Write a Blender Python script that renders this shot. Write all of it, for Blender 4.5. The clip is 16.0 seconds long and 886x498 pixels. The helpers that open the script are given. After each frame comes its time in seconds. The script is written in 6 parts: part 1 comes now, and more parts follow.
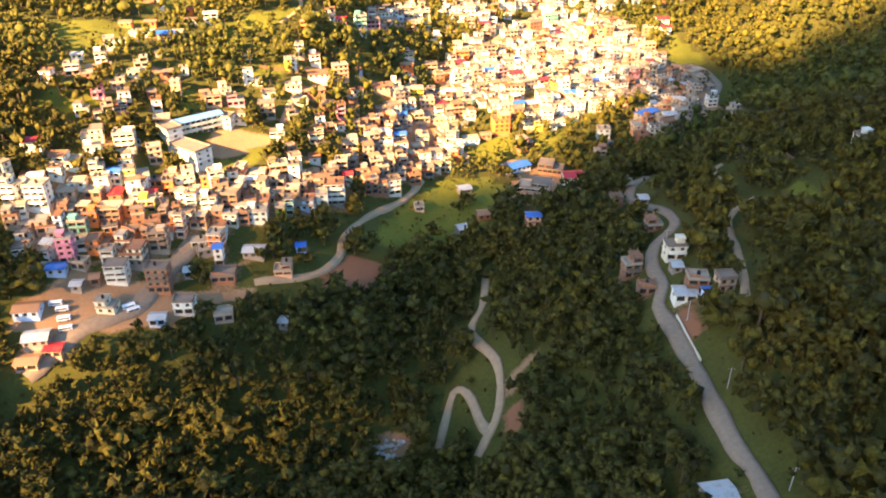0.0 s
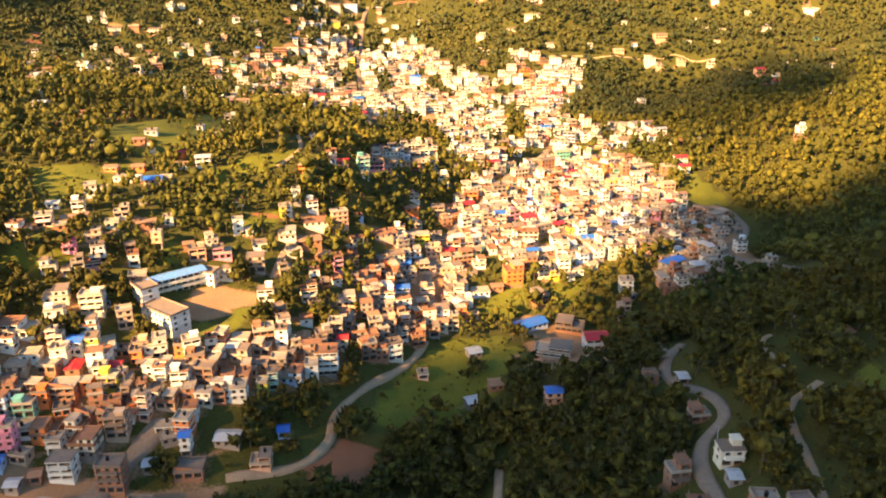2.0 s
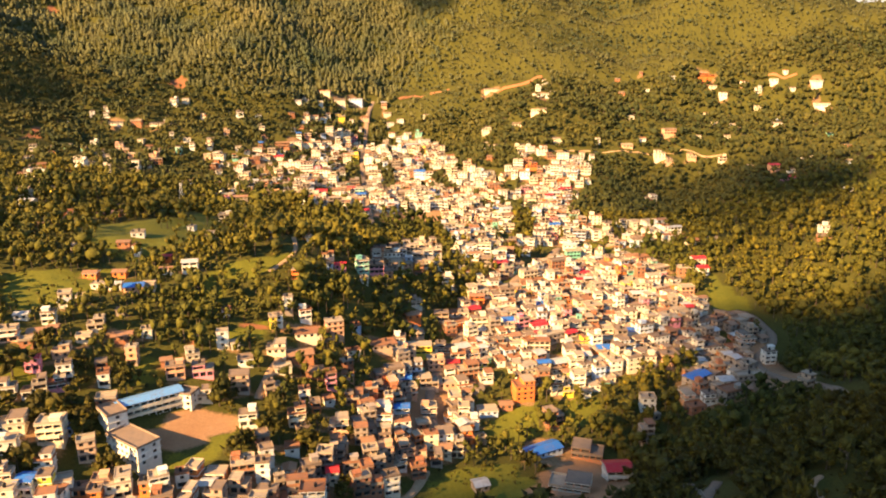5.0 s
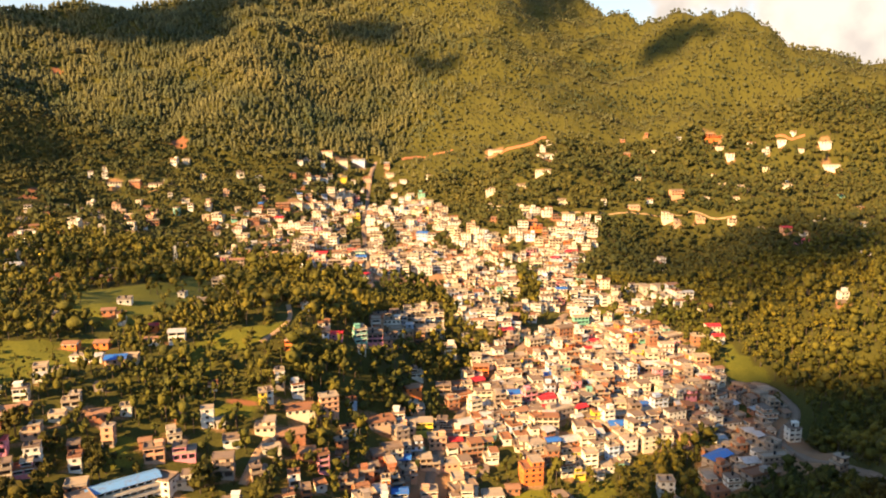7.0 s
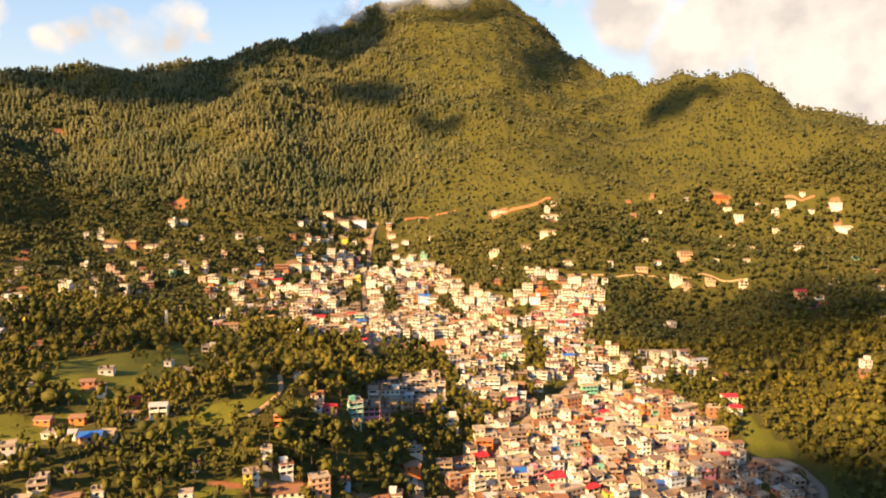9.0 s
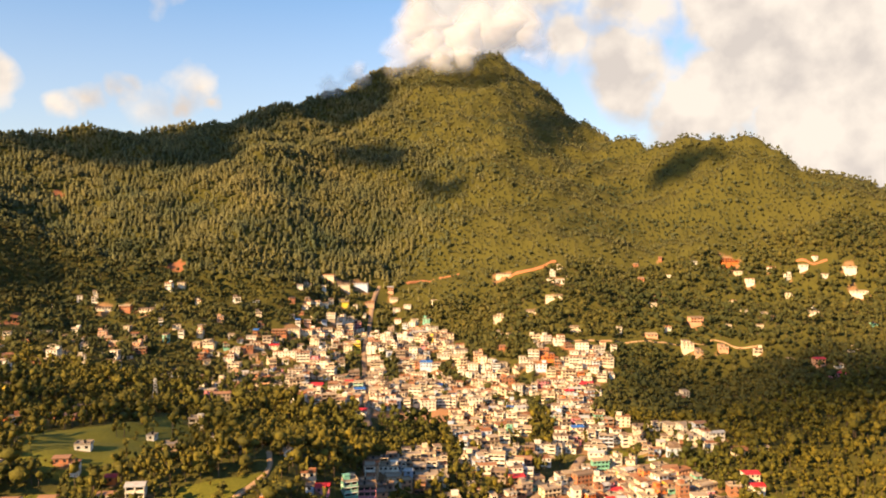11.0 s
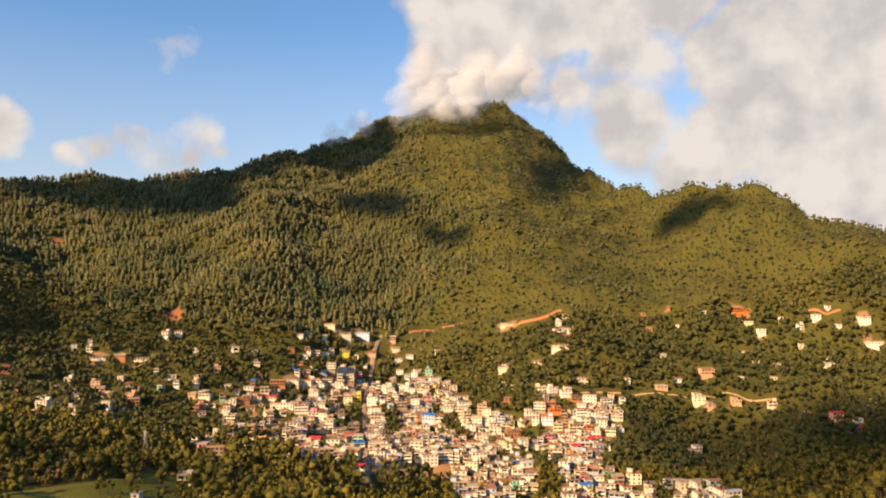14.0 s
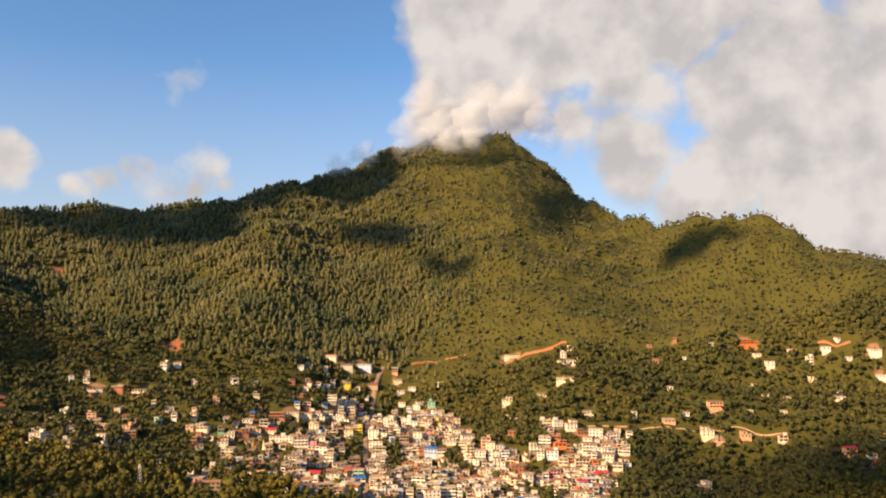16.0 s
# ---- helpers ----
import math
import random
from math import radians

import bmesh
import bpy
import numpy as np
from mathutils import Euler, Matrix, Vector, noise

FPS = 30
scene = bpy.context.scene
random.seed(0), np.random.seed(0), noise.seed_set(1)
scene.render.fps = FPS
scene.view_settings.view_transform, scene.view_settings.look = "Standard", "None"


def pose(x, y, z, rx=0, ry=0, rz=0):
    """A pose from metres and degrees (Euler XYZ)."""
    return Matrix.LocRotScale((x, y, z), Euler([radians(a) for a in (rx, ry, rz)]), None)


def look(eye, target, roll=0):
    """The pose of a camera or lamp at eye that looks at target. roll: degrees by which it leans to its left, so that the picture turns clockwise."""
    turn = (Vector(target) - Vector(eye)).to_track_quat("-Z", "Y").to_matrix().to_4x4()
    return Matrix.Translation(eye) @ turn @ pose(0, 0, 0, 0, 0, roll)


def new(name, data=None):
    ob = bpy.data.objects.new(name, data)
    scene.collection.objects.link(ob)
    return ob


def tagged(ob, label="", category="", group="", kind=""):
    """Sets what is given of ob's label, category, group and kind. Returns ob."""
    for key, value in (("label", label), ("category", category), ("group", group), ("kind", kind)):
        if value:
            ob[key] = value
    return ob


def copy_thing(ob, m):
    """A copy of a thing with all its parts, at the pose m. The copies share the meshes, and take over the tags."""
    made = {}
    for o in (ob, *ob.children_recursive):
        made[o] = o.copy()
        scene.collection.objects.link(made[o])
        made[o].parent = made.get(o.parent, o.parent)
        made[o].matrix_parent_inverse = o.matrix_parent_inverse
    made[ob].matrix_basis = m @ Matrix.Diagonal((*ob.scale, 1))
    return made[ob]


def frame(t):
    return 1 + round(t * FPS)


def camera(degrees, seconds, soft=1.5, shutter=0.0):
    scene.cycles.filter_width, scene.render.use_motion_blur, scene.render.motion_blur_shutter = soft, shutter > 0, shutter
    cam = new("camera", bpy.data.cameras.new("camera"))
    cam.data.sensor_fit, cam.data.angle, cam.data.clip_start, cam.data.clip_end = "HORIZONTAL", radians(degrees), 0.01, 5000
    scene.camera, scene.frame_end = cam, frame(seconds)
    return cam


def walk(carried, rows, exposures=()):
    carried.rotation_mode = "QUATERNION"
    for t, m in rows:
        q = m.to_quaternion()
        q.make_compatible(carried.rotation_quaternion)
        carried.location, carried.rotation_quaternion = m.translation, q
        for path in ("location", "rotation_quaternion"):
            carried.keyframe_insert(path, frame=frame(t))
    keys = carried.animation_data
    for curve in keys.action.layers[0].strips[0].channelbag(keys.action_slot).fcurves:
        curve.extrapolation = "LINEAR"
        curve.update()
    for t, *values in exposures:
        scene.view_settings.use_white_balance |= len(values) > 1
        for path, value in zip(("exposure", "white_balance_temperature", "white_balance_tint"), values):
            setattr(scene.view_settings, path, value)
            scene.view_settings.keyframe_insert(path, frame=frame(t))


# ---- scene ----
cam = camera(59.8, 16.0, soft=2.0)
# seconds, x, y, z, yaw, pitch, roll
ROWS = [
    (0.0, 0.0, 0.0, 138.0, 0.0, -30.0, 0.0),
    (0.5, 0.1, 17.64, 138.49, 0.188, -26.896, 0.061),
    (1.0, 0.35, 34.89, 139.24, 0.43, -23.834, 0.071),
    (1.5, 0.37, 42.24, 139.29, 0.531, -22.488, 0.083),
    (2.0, 0.59, 47.93, 139.44, 0.628, -21.433, 0.11),
    (2.5, 0.8, 53.34, 139.91, 0.709, -20.39, 0.092),
    (3.0, 0.84, 59.18, 139.87, 0.772, -19.276, 0.08),
    (3.5, 1.0, 64.62, 140.09, 0.832, -18.194, 0.12),
    (4.0, 1.22, 70.24, 140.31, 0.932, -17.138, 0.087),
    (4.5, 1.45, 75.75, 140.48, 1.017, -16.084, 0.113),
    (5.0, 1.36, 81.2, 140.54, 1.098, -15.013, 0.115),
    (7.5, 2.0, 108.13, 140.59, 1.475, -9.646, 0.051),
    (8.0, 2.4, 113.52, 140.68, 1.561, -8.588, 0.049),
    (8.5, 2.7, 118.63, 140.77, 1.647, -7.479, 0.019),
    (9.0, 2.83, 123.77, 140.85, 1.71, -6.329, 0.045),
    (11.5, 3.55, 148.11, 140.34, 2.082, -0.881, -0.095),
    (12.0, 3.43, 150.68, 140.36, 2.11, -0.334, -0.127),
    (12.5, 3.25, 153.24, 140.38, 2.133, 0.211, -0.137),
    (13.0, 3.65, 155.68, 139.96, 2.216, 0.805, -0.166),
    (13.5, 3.81, 157.78, 139.93, 2.279, 1.366, -0.171),
    (14.0, 4.03, 160.09, 139.37, 2.354, 1.974, -0.178),
    (14.5, 4.13, 162.46, 138.97, 2.424, 2.559, -0.194),
    (15.0, 4.32, 164.89, 138.76, 2.503, 3.131, -0.25),
    (15.5, 3.48, 166.83, 138.4, 2.514, 3.731, -0.294),
    (16.0, 3.87, 168.83, 138.13, 2.592, 4.332, -0.304),
]
walk(cam, [(t, pose(x, y, z, 90 + pitch, roll, yaw)) for t, x, y, z, yaw, pitch, roll in ROWS],
     exposures=[(0.0, 2.98, 7600, 10), (0.5, 2.74, 7700, 10), (1.0, 2.54, 7700, 10), (2.0, 2.31, 7700, 10), (3.5, 2.08, 7700, 10), (5.0, 1.88, 7650, 10),
                (9.0, 1.64, 7350, 10), (12.5, 1.36, 6950, 10), (16.0, 1.14, 6500, 10)])

# ---------------------------------------------------------------- light
SUN_AZ, SUN_EL = -133.0, 27.0          # degrees clockwise from +y, degrees up
SUN_DIR = Vector((math.sin(radians(SUN_AZ)) * math.cos(radians(SUN_EL)),
                  math.cos(radians(SUN_AZ)) * math.cos(radians(SUN_EL)), math.sin(radians(SUN_EL))))
sun = new("sun", bpy.data.lights.new("sun", "SUN"))
sun.data.energy, sun.data.angle, sun.data.color = 5.0, radians(1.0), (1.0, 0.66, 0.34)
sun.matrix_world = look(SUN_DIR * 1000, (0, 0, 0))


def nd(tree, kind, **props):
    n = tree.nodes.new(kind)
    for k, v in props.items():
        if k == "inputs":
            for key, val in v.items():
                n.inputs[key].default_value = val
        elif k == "operation":
            n.operation = v
        elif k == "blend_type":
            n.blend_type = v
        elif k == "data_type":
            n.data_type = v
        elif k == "noise_dimensions":
            n.noise_dimensions = v
        elif k == "attribute_name":
            n.attribute_name = v
    return n


def ramp(tree, stops):
    n = tree.nodes.new("ShaderNodeValToRGB")
    e = n.color_ramp.elements
    while len(e) < len(stops):
        e.new(0.5)
    for el, (p, c) in zip(e, stops):
        el.position, el.color = p, (*c, 1)
    return n


def mathn(tree, op, a, b=None, clamp=False):
    n = tree.nodes.new("ShaderNodeMath")
    n.operation, n.use_clamp = op, clamp
    for i, v in enumerate((a, b)):
        if v is None:
            continue
        if isinstance(v, (int, float)):
            n.inputs[i].default_value = v
        else:
            tree.links.new(v, n.inputs[i])
    return n.outputs[0]


def mixc(tree, fac, a, b, blend="MIX"):
    n = tree.nodes.new("ShaderNodeMix")
    n.data_type, n.blend_type, n.clamp_factor = "RGBA", blend, True
    for sock, v in ((n.inputs[0], fac), (n.inputs[6], a), (n.inputs[7], b)):
        if isinstance(v, (int, float)):
            sock.default_value = v
        elif isinstance(v, tuple):
            sock.default_value = (*v, 1)
        else:
            tree.links.new(v, sock)
    return n.outputs[2]


def view_dir(az, el):
    a, e = radians(az), radians(el)
    return (math.sin(a) * math.cos(e), math.cos(a) * math.cos(e), math.sin(e))


def build_world():
    w = bpy.data.worlds.new("sky")
    w.use_nodes = True
    scene.world = w
    t = w.node_tree
    t.nodes.clear()
    sky = t.nodes.new("ShaderNodeTexSky")
    sky.sky_type, sky.sun_disc = "NISHITA", False
    sky.sun_elevation, sky.sun_rotation = radians(SUN_EL), radians(SUN_AZ)
    sky.altitude, sky.air_density, sky.dust_density = 1200, 1.0, 0.6
    co = t.nodes.new("ShaderNodeTexCoord")
    d = co.outputs["Generated"]
    n1 = nd(t, "ShaderNodeTexNoise", inputs={"Scale": 8.0, "Detail": 6.0, "Roughness": 0.52})
    n2 = nd(t, "ShaderNodeTexNoise", inputs={"Scale": 17.0, "Detail": 5.0, "Roughness": 0.5})
    t.links.new(d, n1.inputs["Vector"])
    t.links.new(d, n2.inputs["Vector"])
    warp = nd(t, "ShaderNodeTexNoise", inputs={"Scale": 7.0, "Detail": 4.0, "Roughness": 0.55})
    t.links.new(d, warp.inputs["Vector"])
    push = t.nodes.new("ShaderNodeVectorMath")
    push.operation = "MULTIPLY_ADD"
    t.links.new(warp.outputs["Color"], push.inputs[0])
    push.inputs[1].default_value = (0.16, 0.16, 0.12)
    shift = t.nodes.new("ShaderNodeVectorMath")
    shift.operation = "SUBTRACT"
    t.links.new(d, shift.inputs[0])
    shift.inputs[1].default_value = (0.08, 0.08, 0.06)
    t.links.new(shift.outputs[0], push.inputs[2])
    # cloud banks: direction, angular radius in degrees, weight
    total = 0.0
    for az, el, rad, wt in CLOUD_BANKS:
        dot = t.nodes.new("ShaderNodeVectorMath")
        dot.operation = "DISTANCE"
        t.links.new(push.outputs[0], dot.inputs[0])
        dot.inputs[1].default_value = view_dir(az, el)
        m = mathn(t, "DIVIDE", dot.outputs["Value"], radians(rad))
        m = mathn(t, "SUBTRACT", 1.0, m, True)
        m = mathn(t, "MULTIPLY", m, wt)
        total = m if isinstance(total, float) else mathn(t, "MAXIMUM", total, m)
    fac = mathn(t, "ADD", total, mathn(t, "MULTIPLY", mathn(t, "SUBTRACT", n1.outputs[0], 0.5), 1.1))
    fac = mathn(t, "ADD", fac, mathn(t, "MULTIPLY", mathn(t, "SUBTRACT", n2.outputs[0], 0.5), 0.4))
    cover = ramp(t, [(0.28, (0, 0, 0)), (0.60, (1, 1, 1))])
    t.links.new(fac, cover.inputs[0])
    shade = ramp(t, [(0.36, (0.78, 0.73, 0.72)), (0.60, (1.08, 1.0, 0.94))])
    t.links.new(n2.outputs[0], shade.inputs[0])
    # the clear sky, whiter towards the horizon through low haze
    sep = t.nodes.new("ShaderNodeSeparateXYZ")
    t.links.new(d, sep.inputs[0])
    low = mathn(t, "SUBTRACT", 1.0, mathn(t, "MULTIPLY", sep.outputs[2], 3.3), True)
    skyc = mixc(t, 1.0, sky.outputs[0], (SKY_GAIN * 0.76, SKY_GAIN, SKY_GAIN * 1.18), "MULTIPLY")
    skyc = mixc(t, mathn(t, "MULTIPLY", low, 0.75), skyc, (0.79, 0.72, 0.71))
    col = mixc(t, cover.outputs[0], skyc, shade.outputs[0])
    bg = t.nodes.new("ShaderNodeBackground")
    bg.inputs["Strength"].default_value = SKY_STRENGTH
    t.links.new(col, bg.inputs["Color"])
    out = t.nodes.new("ShaderNodeOutputWorld")
    t.links.new(bg.outputs[0], out.inputs[0])


SKY_GAIN, SKY_STRENGTH = 0.21, 0.33
CLOUD_BANKS = [(10, 19, 5, 1.4), (14, 20, 6, 1.2), (11, 11, 5.5, 1.0), (11.5, 15.5, 7, 0.8), (-20, 9.2, 3.0, 0.7), (-26.5, 9.0, 2.6, 0.75), (-23, 8.0, 5.0, 0.42), (0, 15.5, 7.5, 1.5), (-1.5, 21, 7, 1.4), (5, 20, 8, 1.5), (8, 25, 9, 1.3), (7, 13.5, 4.5, 1.1), (17, 23, 8, 1.3), (17.5, 9, 6, 1.3), (22, 15, 9, 1.6),
               (28, 9, 12, 1.7), (32, 18, 9, 1.3), (-18.6, 8.4, 2.0, 1.1), (-21, 8.2, 2.0, 0.8), (-24.3, 9.6, 2.3, 0.9), (-28, 8.8, 2.2, 0.75), (-33, 9.5, 3.5, 1.0), (-22, 15.5, 2.6, 0.36)]
build_world()

# ---------------------------------------------------------------- materials
def material(name, rough=0.85, metal=0.0):
    m = bpy.data.materials.new(name)
    m.use_nodes = True
    t = m.node_tree
    b = t.nodes["Principled BSDF"]
    b.inputs["Roughness"].default_value, b.inputs["Metallic"].default_value = rough, metal
    b.inputs["Specular IOR Level"].default_value = 0.25
    return m, t, b


def noise_at(t, scale, detail=4.0, rough=0.55, source="Object"):
    co = t.nodes.new("ShaderNodeTexCoord")
    n = nd(t, "ShaderNodeTexNoise", inputs={"Scale": scale, "Detail": detail, "Roughness": rough})
    t.links.new(co.outputs[source], n.inputs["Vector"])
    return n.outputs[0]


def bump(t, b, height, strength=0.3, distance=0.1):
    n = nd(t, "ShaderNodeBump", inputs={"Strength": strength, "Distance": distance})
    t.links.new(height, n.inputs["Height"])
    t.links.new(n.outputs[0], b.inputs["Normal"])


def world_noise(t, geo, scale, detail, rough):
    n = nd(t, "ShaderNodeTexNoise", inputs={"Scale": scale, "Detail": detail, "Roughness": rough})
    t.links.new(geo.outputs["Position"], n.inputs["Vector"])
    return n.outputs[0]


def foliage_material(name, dark, light, dry, scale=1.6, contrast=1.0):
    m, t, b = material(name, 0.75)
    geo = t.nodes.new("ShaderNodeNewGeometry")
    r = ramp(t, [(0.0, dark), (0.6, light), (1.0, dry)])
    t.links.new(geo.outputs["Random Per Island"], r.inputs[0])
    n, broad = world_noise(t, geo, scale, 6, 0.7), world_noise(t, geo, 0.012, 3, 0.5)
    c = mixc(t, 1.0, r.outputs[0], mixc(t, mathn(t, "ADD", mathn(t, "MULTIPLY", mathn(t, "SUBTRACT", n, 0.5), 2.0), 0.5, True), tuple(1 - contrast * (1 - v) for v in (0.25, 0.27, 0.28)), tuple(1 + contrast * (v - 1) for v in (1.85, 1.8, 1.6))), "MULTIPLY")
    c = mixc(t, 1.0, c, mixc(t, mathn(t, "ADD", mathn(t, "MULTIPLY", mathn(t, "SUBTRACT", broad, 0.5), 2.2), 0.5, True), (0.55, 0.68, 0.7), (1.5, 1.3, 1.1)), "MULTIPLY")
    t.links.new(c, b.inputs["Base Color"])
    bump(t, b, n, 0.9, 0.6)
    return m


def wall_material(name, colour, stain=0.45, grain=0.12):
    m, t, b = material(name, 0.88)
    big, small = noise_at(t, 0.35, 5, 0.6), noise_at(t, 3.5, 5)
    info = t.nodes.new("ShaderNodeObjectInfo")
    c = mixc(t, info.outputs["Random"], tuple(v * 0.86 for v in colour), tuple(min(1, v * 1.08) for v in colour))
    worn = mixc(t, mathn(t, "MULTIPLY", mathn(t, "SUBTRACT", big, 0.45, True), stain * 4, True), c, tuple(v * 0.45 + 0.05 for v in colour))
    c = mixc(t, grain, worn, mixc(t, small, (0.25, 0.23, 0.2), (1, 1, 1)), "MULTIPLY")
    t.links.new(c, b.inputs["Base Color"])
    bump(t, b, small, 0.15, 0.03)
    return m


def brick_material(name, colour, mortar):
    m, t, b = material(name, 0.92)
    co = t.nodes.new("ShaderNodeTexCoord")
    mp = t.nodes.new("ShaderNodeMapping")
    mp.inputs["Rotation"].default_value = (radians(90), 0, 0)
    t.links.new(co.outputs["Object"], mp.inputs["Vector"])
    br = t.nodes.new("ShaderNodeTexBrick")
    br.inputs["Scale"].default_value = 1.0
    br.inputs["Brick Width"].default_value, br.inputs["Row Height"].default_value = 0.24, 0.075
    br.inputs["Mortar Size"].default_value = 0.01
    br.inputs["Color1"].default_value = (*colour, 1)
    br.inputs["Color2"].default_value = (colour[0] * 0.75, colour[1] * 0.7, colour[2] * 0.7, 1)
    br.inputs["Mortar"].default_value = (*mortar, 1)
    t.links.new(mp.outputs[0], br.inputs["Vector"])
    big = noise_at(t, 0.4, 5, 0.6)
    c = mixc(t, 1.0, br.outputs["Color"], mixc(t, big, (0.6, 0.58, 0.55), (1.25, 1.2, 1.15)), "MULTIPLY")
    t.links.new(c, b.inputs["Base Color"])
    return m


def ground_material():
    m, t, b = material("hillside_ground", 0.95)
    at = t.nodes.new("ShaderNodeAttribute")
    at.attribute_name = "cover"
    sep = t.nodes.new("ShaderNodeSeparateColor")
    t.links.new(at.outputs["Color"], sep.inputs[0])
    fine, mid, broad = noise_at(t, 0.9, 6, 0.65), noise_at(t, 0.09, 5, 0.6), noise_at(t, 0.012, 4)
    grass = mixc(t, mid, (0.036, 0.039, 0.008), (0.082, 0.078, 0.013))
    grass = mixc(t, mathn(t, "MULTIPLY", broad, 0.5), grass, (0.10, 0.088, 0.02))
    grass = mixc(t, 1.0, grass, mixc(t, fine, (0.25, 0.28, 0.25), (1.7, 1.65, 1.5)), "MULTIPLY")
    dirt = mixc(t, mid, (0.25, 0.12, 0.058), (0.40, 0.235, 0.125))
    dirt = mixc(t, 1.0, dirt, mixc(t, fine, (0.7, 0.7, 0.7), (1.25, 1.25, 1.25)), "MULTIPLY")
    red = mixc(t, mid, (0.20, 0.075, 0.035), (0.34, 0.14, 0.07))
    field = mixc(t, 1.0, mixc(t, mid, (0.085, 0.093, 0.012), (0.178, 0.166, 0.020)), mixc(t, fine, (0.45, 0.5, 0.45), (1.45, 1.4, 1.4)), "MULTIPLY")
    edge = mathn(t, "MULTIPLY", mathn(t, "SUBTRACT", fine, 0.5), 0.7)
    def on(ch):
        return mathn(t, "MULTIPLY", mathn(t, "SUBTRACT", mathn(t, "ADD", sep.outputs[ch], edge), 0.3, True), 3.0, True)
    c = mixc(t, on(1), grass, field)
    c = mixc(t, on(0), c, dirt)
    c = mixc(t, on(2), c, red)
    t.links.new(c, b.inputs["Base Color"])
    bump(t, b, fine, 0.6, 0.5)
    return m


def plain_material(name, colour, rough, metal=0.0, vary=0.3, scale=1.5):
    m, t, b = material(name, rough, metal)
    n = noise_at(t, scale, 5, 0.6)
    c = mixc(t, n, tuple(v * (1 - vary) for v in colour), tuple(min(1, v * (1 + vary)) for v in colour))
    t.links.new(c, b.inputs["Base Color"])
    bump(t, b, n, 0.1, 0.03)
    return m


def tin_material(name, colour):
    m, t, b = material(name, 0.45, 0.15)
    co = t.nodes.new("ShaderNodeTexCoord")
    wv = nd(t, "ShaderNodeTexWave", inputs={"Scale": 1.3, "Distortion": 0.0})
    t.links.new(co.outputs["Object"], wv.inputs["Vector"])
    n = noise_at(t, 0.6, 5, 0.65)
    c = mixc(t, mathn(t, "MULTIPLY", mathn(t, "SUBTRACT", n, 0.5, True), 2.5, True), colour, (0.22, 0.13, 0.08))
    t.links.new(c, b.inputs["Base Color"])
    bump(t, b, wv.outputs[0], 0.35, 0.05)
    return m


M_GROUND = ground_material()
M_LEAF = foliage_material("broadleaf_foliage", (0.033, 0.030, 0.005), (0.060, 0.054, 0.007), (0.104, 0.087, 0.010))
# Lighter copy of the broadleaf colour, lifted to stand for haze over the town.
M_GROVE = foliage_material("hazed_grove_foliage", (0.048, 0.049, 0.008), (0.084, 0.080, 0.011), (0.128, 0.110, 0.014))
# Aerial haze painted in: these three are bluer and flatter, the conifers paler.
M_SLOPE = foliage_material("hazed_slope_foliage", (0.058, 0.067, 0.030), (0.067, 0.075, 0.033), (0.080, 0.085, 0.036), 1.6, 0.4)
M_FOOT = foliage_material("hazed_foothill_foliage", (0.034, 0.040, 0.012), (0.052, 0.057, 0.015), (0.076, 0.073, 0.018), 1.6, 0.6)
M_PINE = foliage_material("hazed_conifer_foliage", (0.102, 0.107, 0.047), (0.110, 0.114, 0.050), (0.120, 0.121, 0.053), 1.6, 0.5)
M_BARK = plain_material("bark", (0.11, 0.08, 0.055), 0.95)
M_ROAD = plain_material("gravel_road", (0.25, 0.175, 0.12), 0.95, vary=0.35, scale=0.7)
M_TRACK = plain_material("earth_track", (0.37, 0.24, 0.14), 0.95, vary=0.35, scale=0.5)
M_CUT = plain_material("red_cut_earth", (0.36, 0.15, 0.07), 0.95, vary=0.35, scale=0.4)
M_GLASS = plain_material("dark_glass_and_recess", (0.035, 0.033, 0.032), 0.3, 0.0)
M_SLAB = wall_material("cement_roof_slab", (0.26, 0.185, 0.135), 0.6, 0.3)
M_ROOF = wall_material("limewashed_roof_slab", (0.44, 0.35, 0.255), 0.6, 0.3)
M_RUSTY = wall_material("reddish_roof_slab", (0.33, 0.15, 0.08), 0.6, 0.3)
WALLS = {
    "white": wall_material("white_wall_paint", (0.80, 0.755, 0.64)),
    "cream": wall_material("cream_wall_paint", (0.74, 0.64, 0.46)),
    "peach": wall_material("peach_wall_paint", (0.72, 0.40, 0.24)),
    "pink": wall_material("pink_wall_paint", (0.78, 0.30, 0.36)),
    "yellow": wall_material("yellow_wall_paint", (0.80, 0.62, 0.08)),
    "green": wall_material("green_wall_paint", (0.20, 0.50, 0.38)),
    "sky": wall_material("pale_blue_wall_paint", (0.52, 0.62, 0.75)),
    "orange": wall_material("orange_wall_paint", (0.74, 0.22, 0.06)),
    "ivory": wall_material("ivory_wall_paint", (0.80, 0.70, 0.51)),
    "buff": wall_material("buff_wall_paint", (0.56, 0.38, 0.25)),
    "cement": wall_material("bare_cement_wall", (0.37, 0.30, 0.24), 0.6, 0.3),
    "brick": brick_material("bare_brick_wall", (0.48, 0.18, 0.085), (0.34, 0.24, 0.17)),
}
TIN = {
    "blue": tin_material("blue_tin_sheet", (0.03, 0.16, 0.50)),
    "pale": tin_material("pale_blue_tin_sheet", (0.15, 0.34, 0.62)),
    "red": tin_material("red_tin_sheet", (0.55, 0.03, 0.04)),
    "grey": tin_material("grey_tin_sheet", (0.48, 0.47, 0.45)),
    "rust": tin_material("rusted_tin_sheet", (0.34, 0.18, 0.10)),
}
M_FRAME = plain_material("window_timber", (0.24, 0.14, 0.08), 0.7)
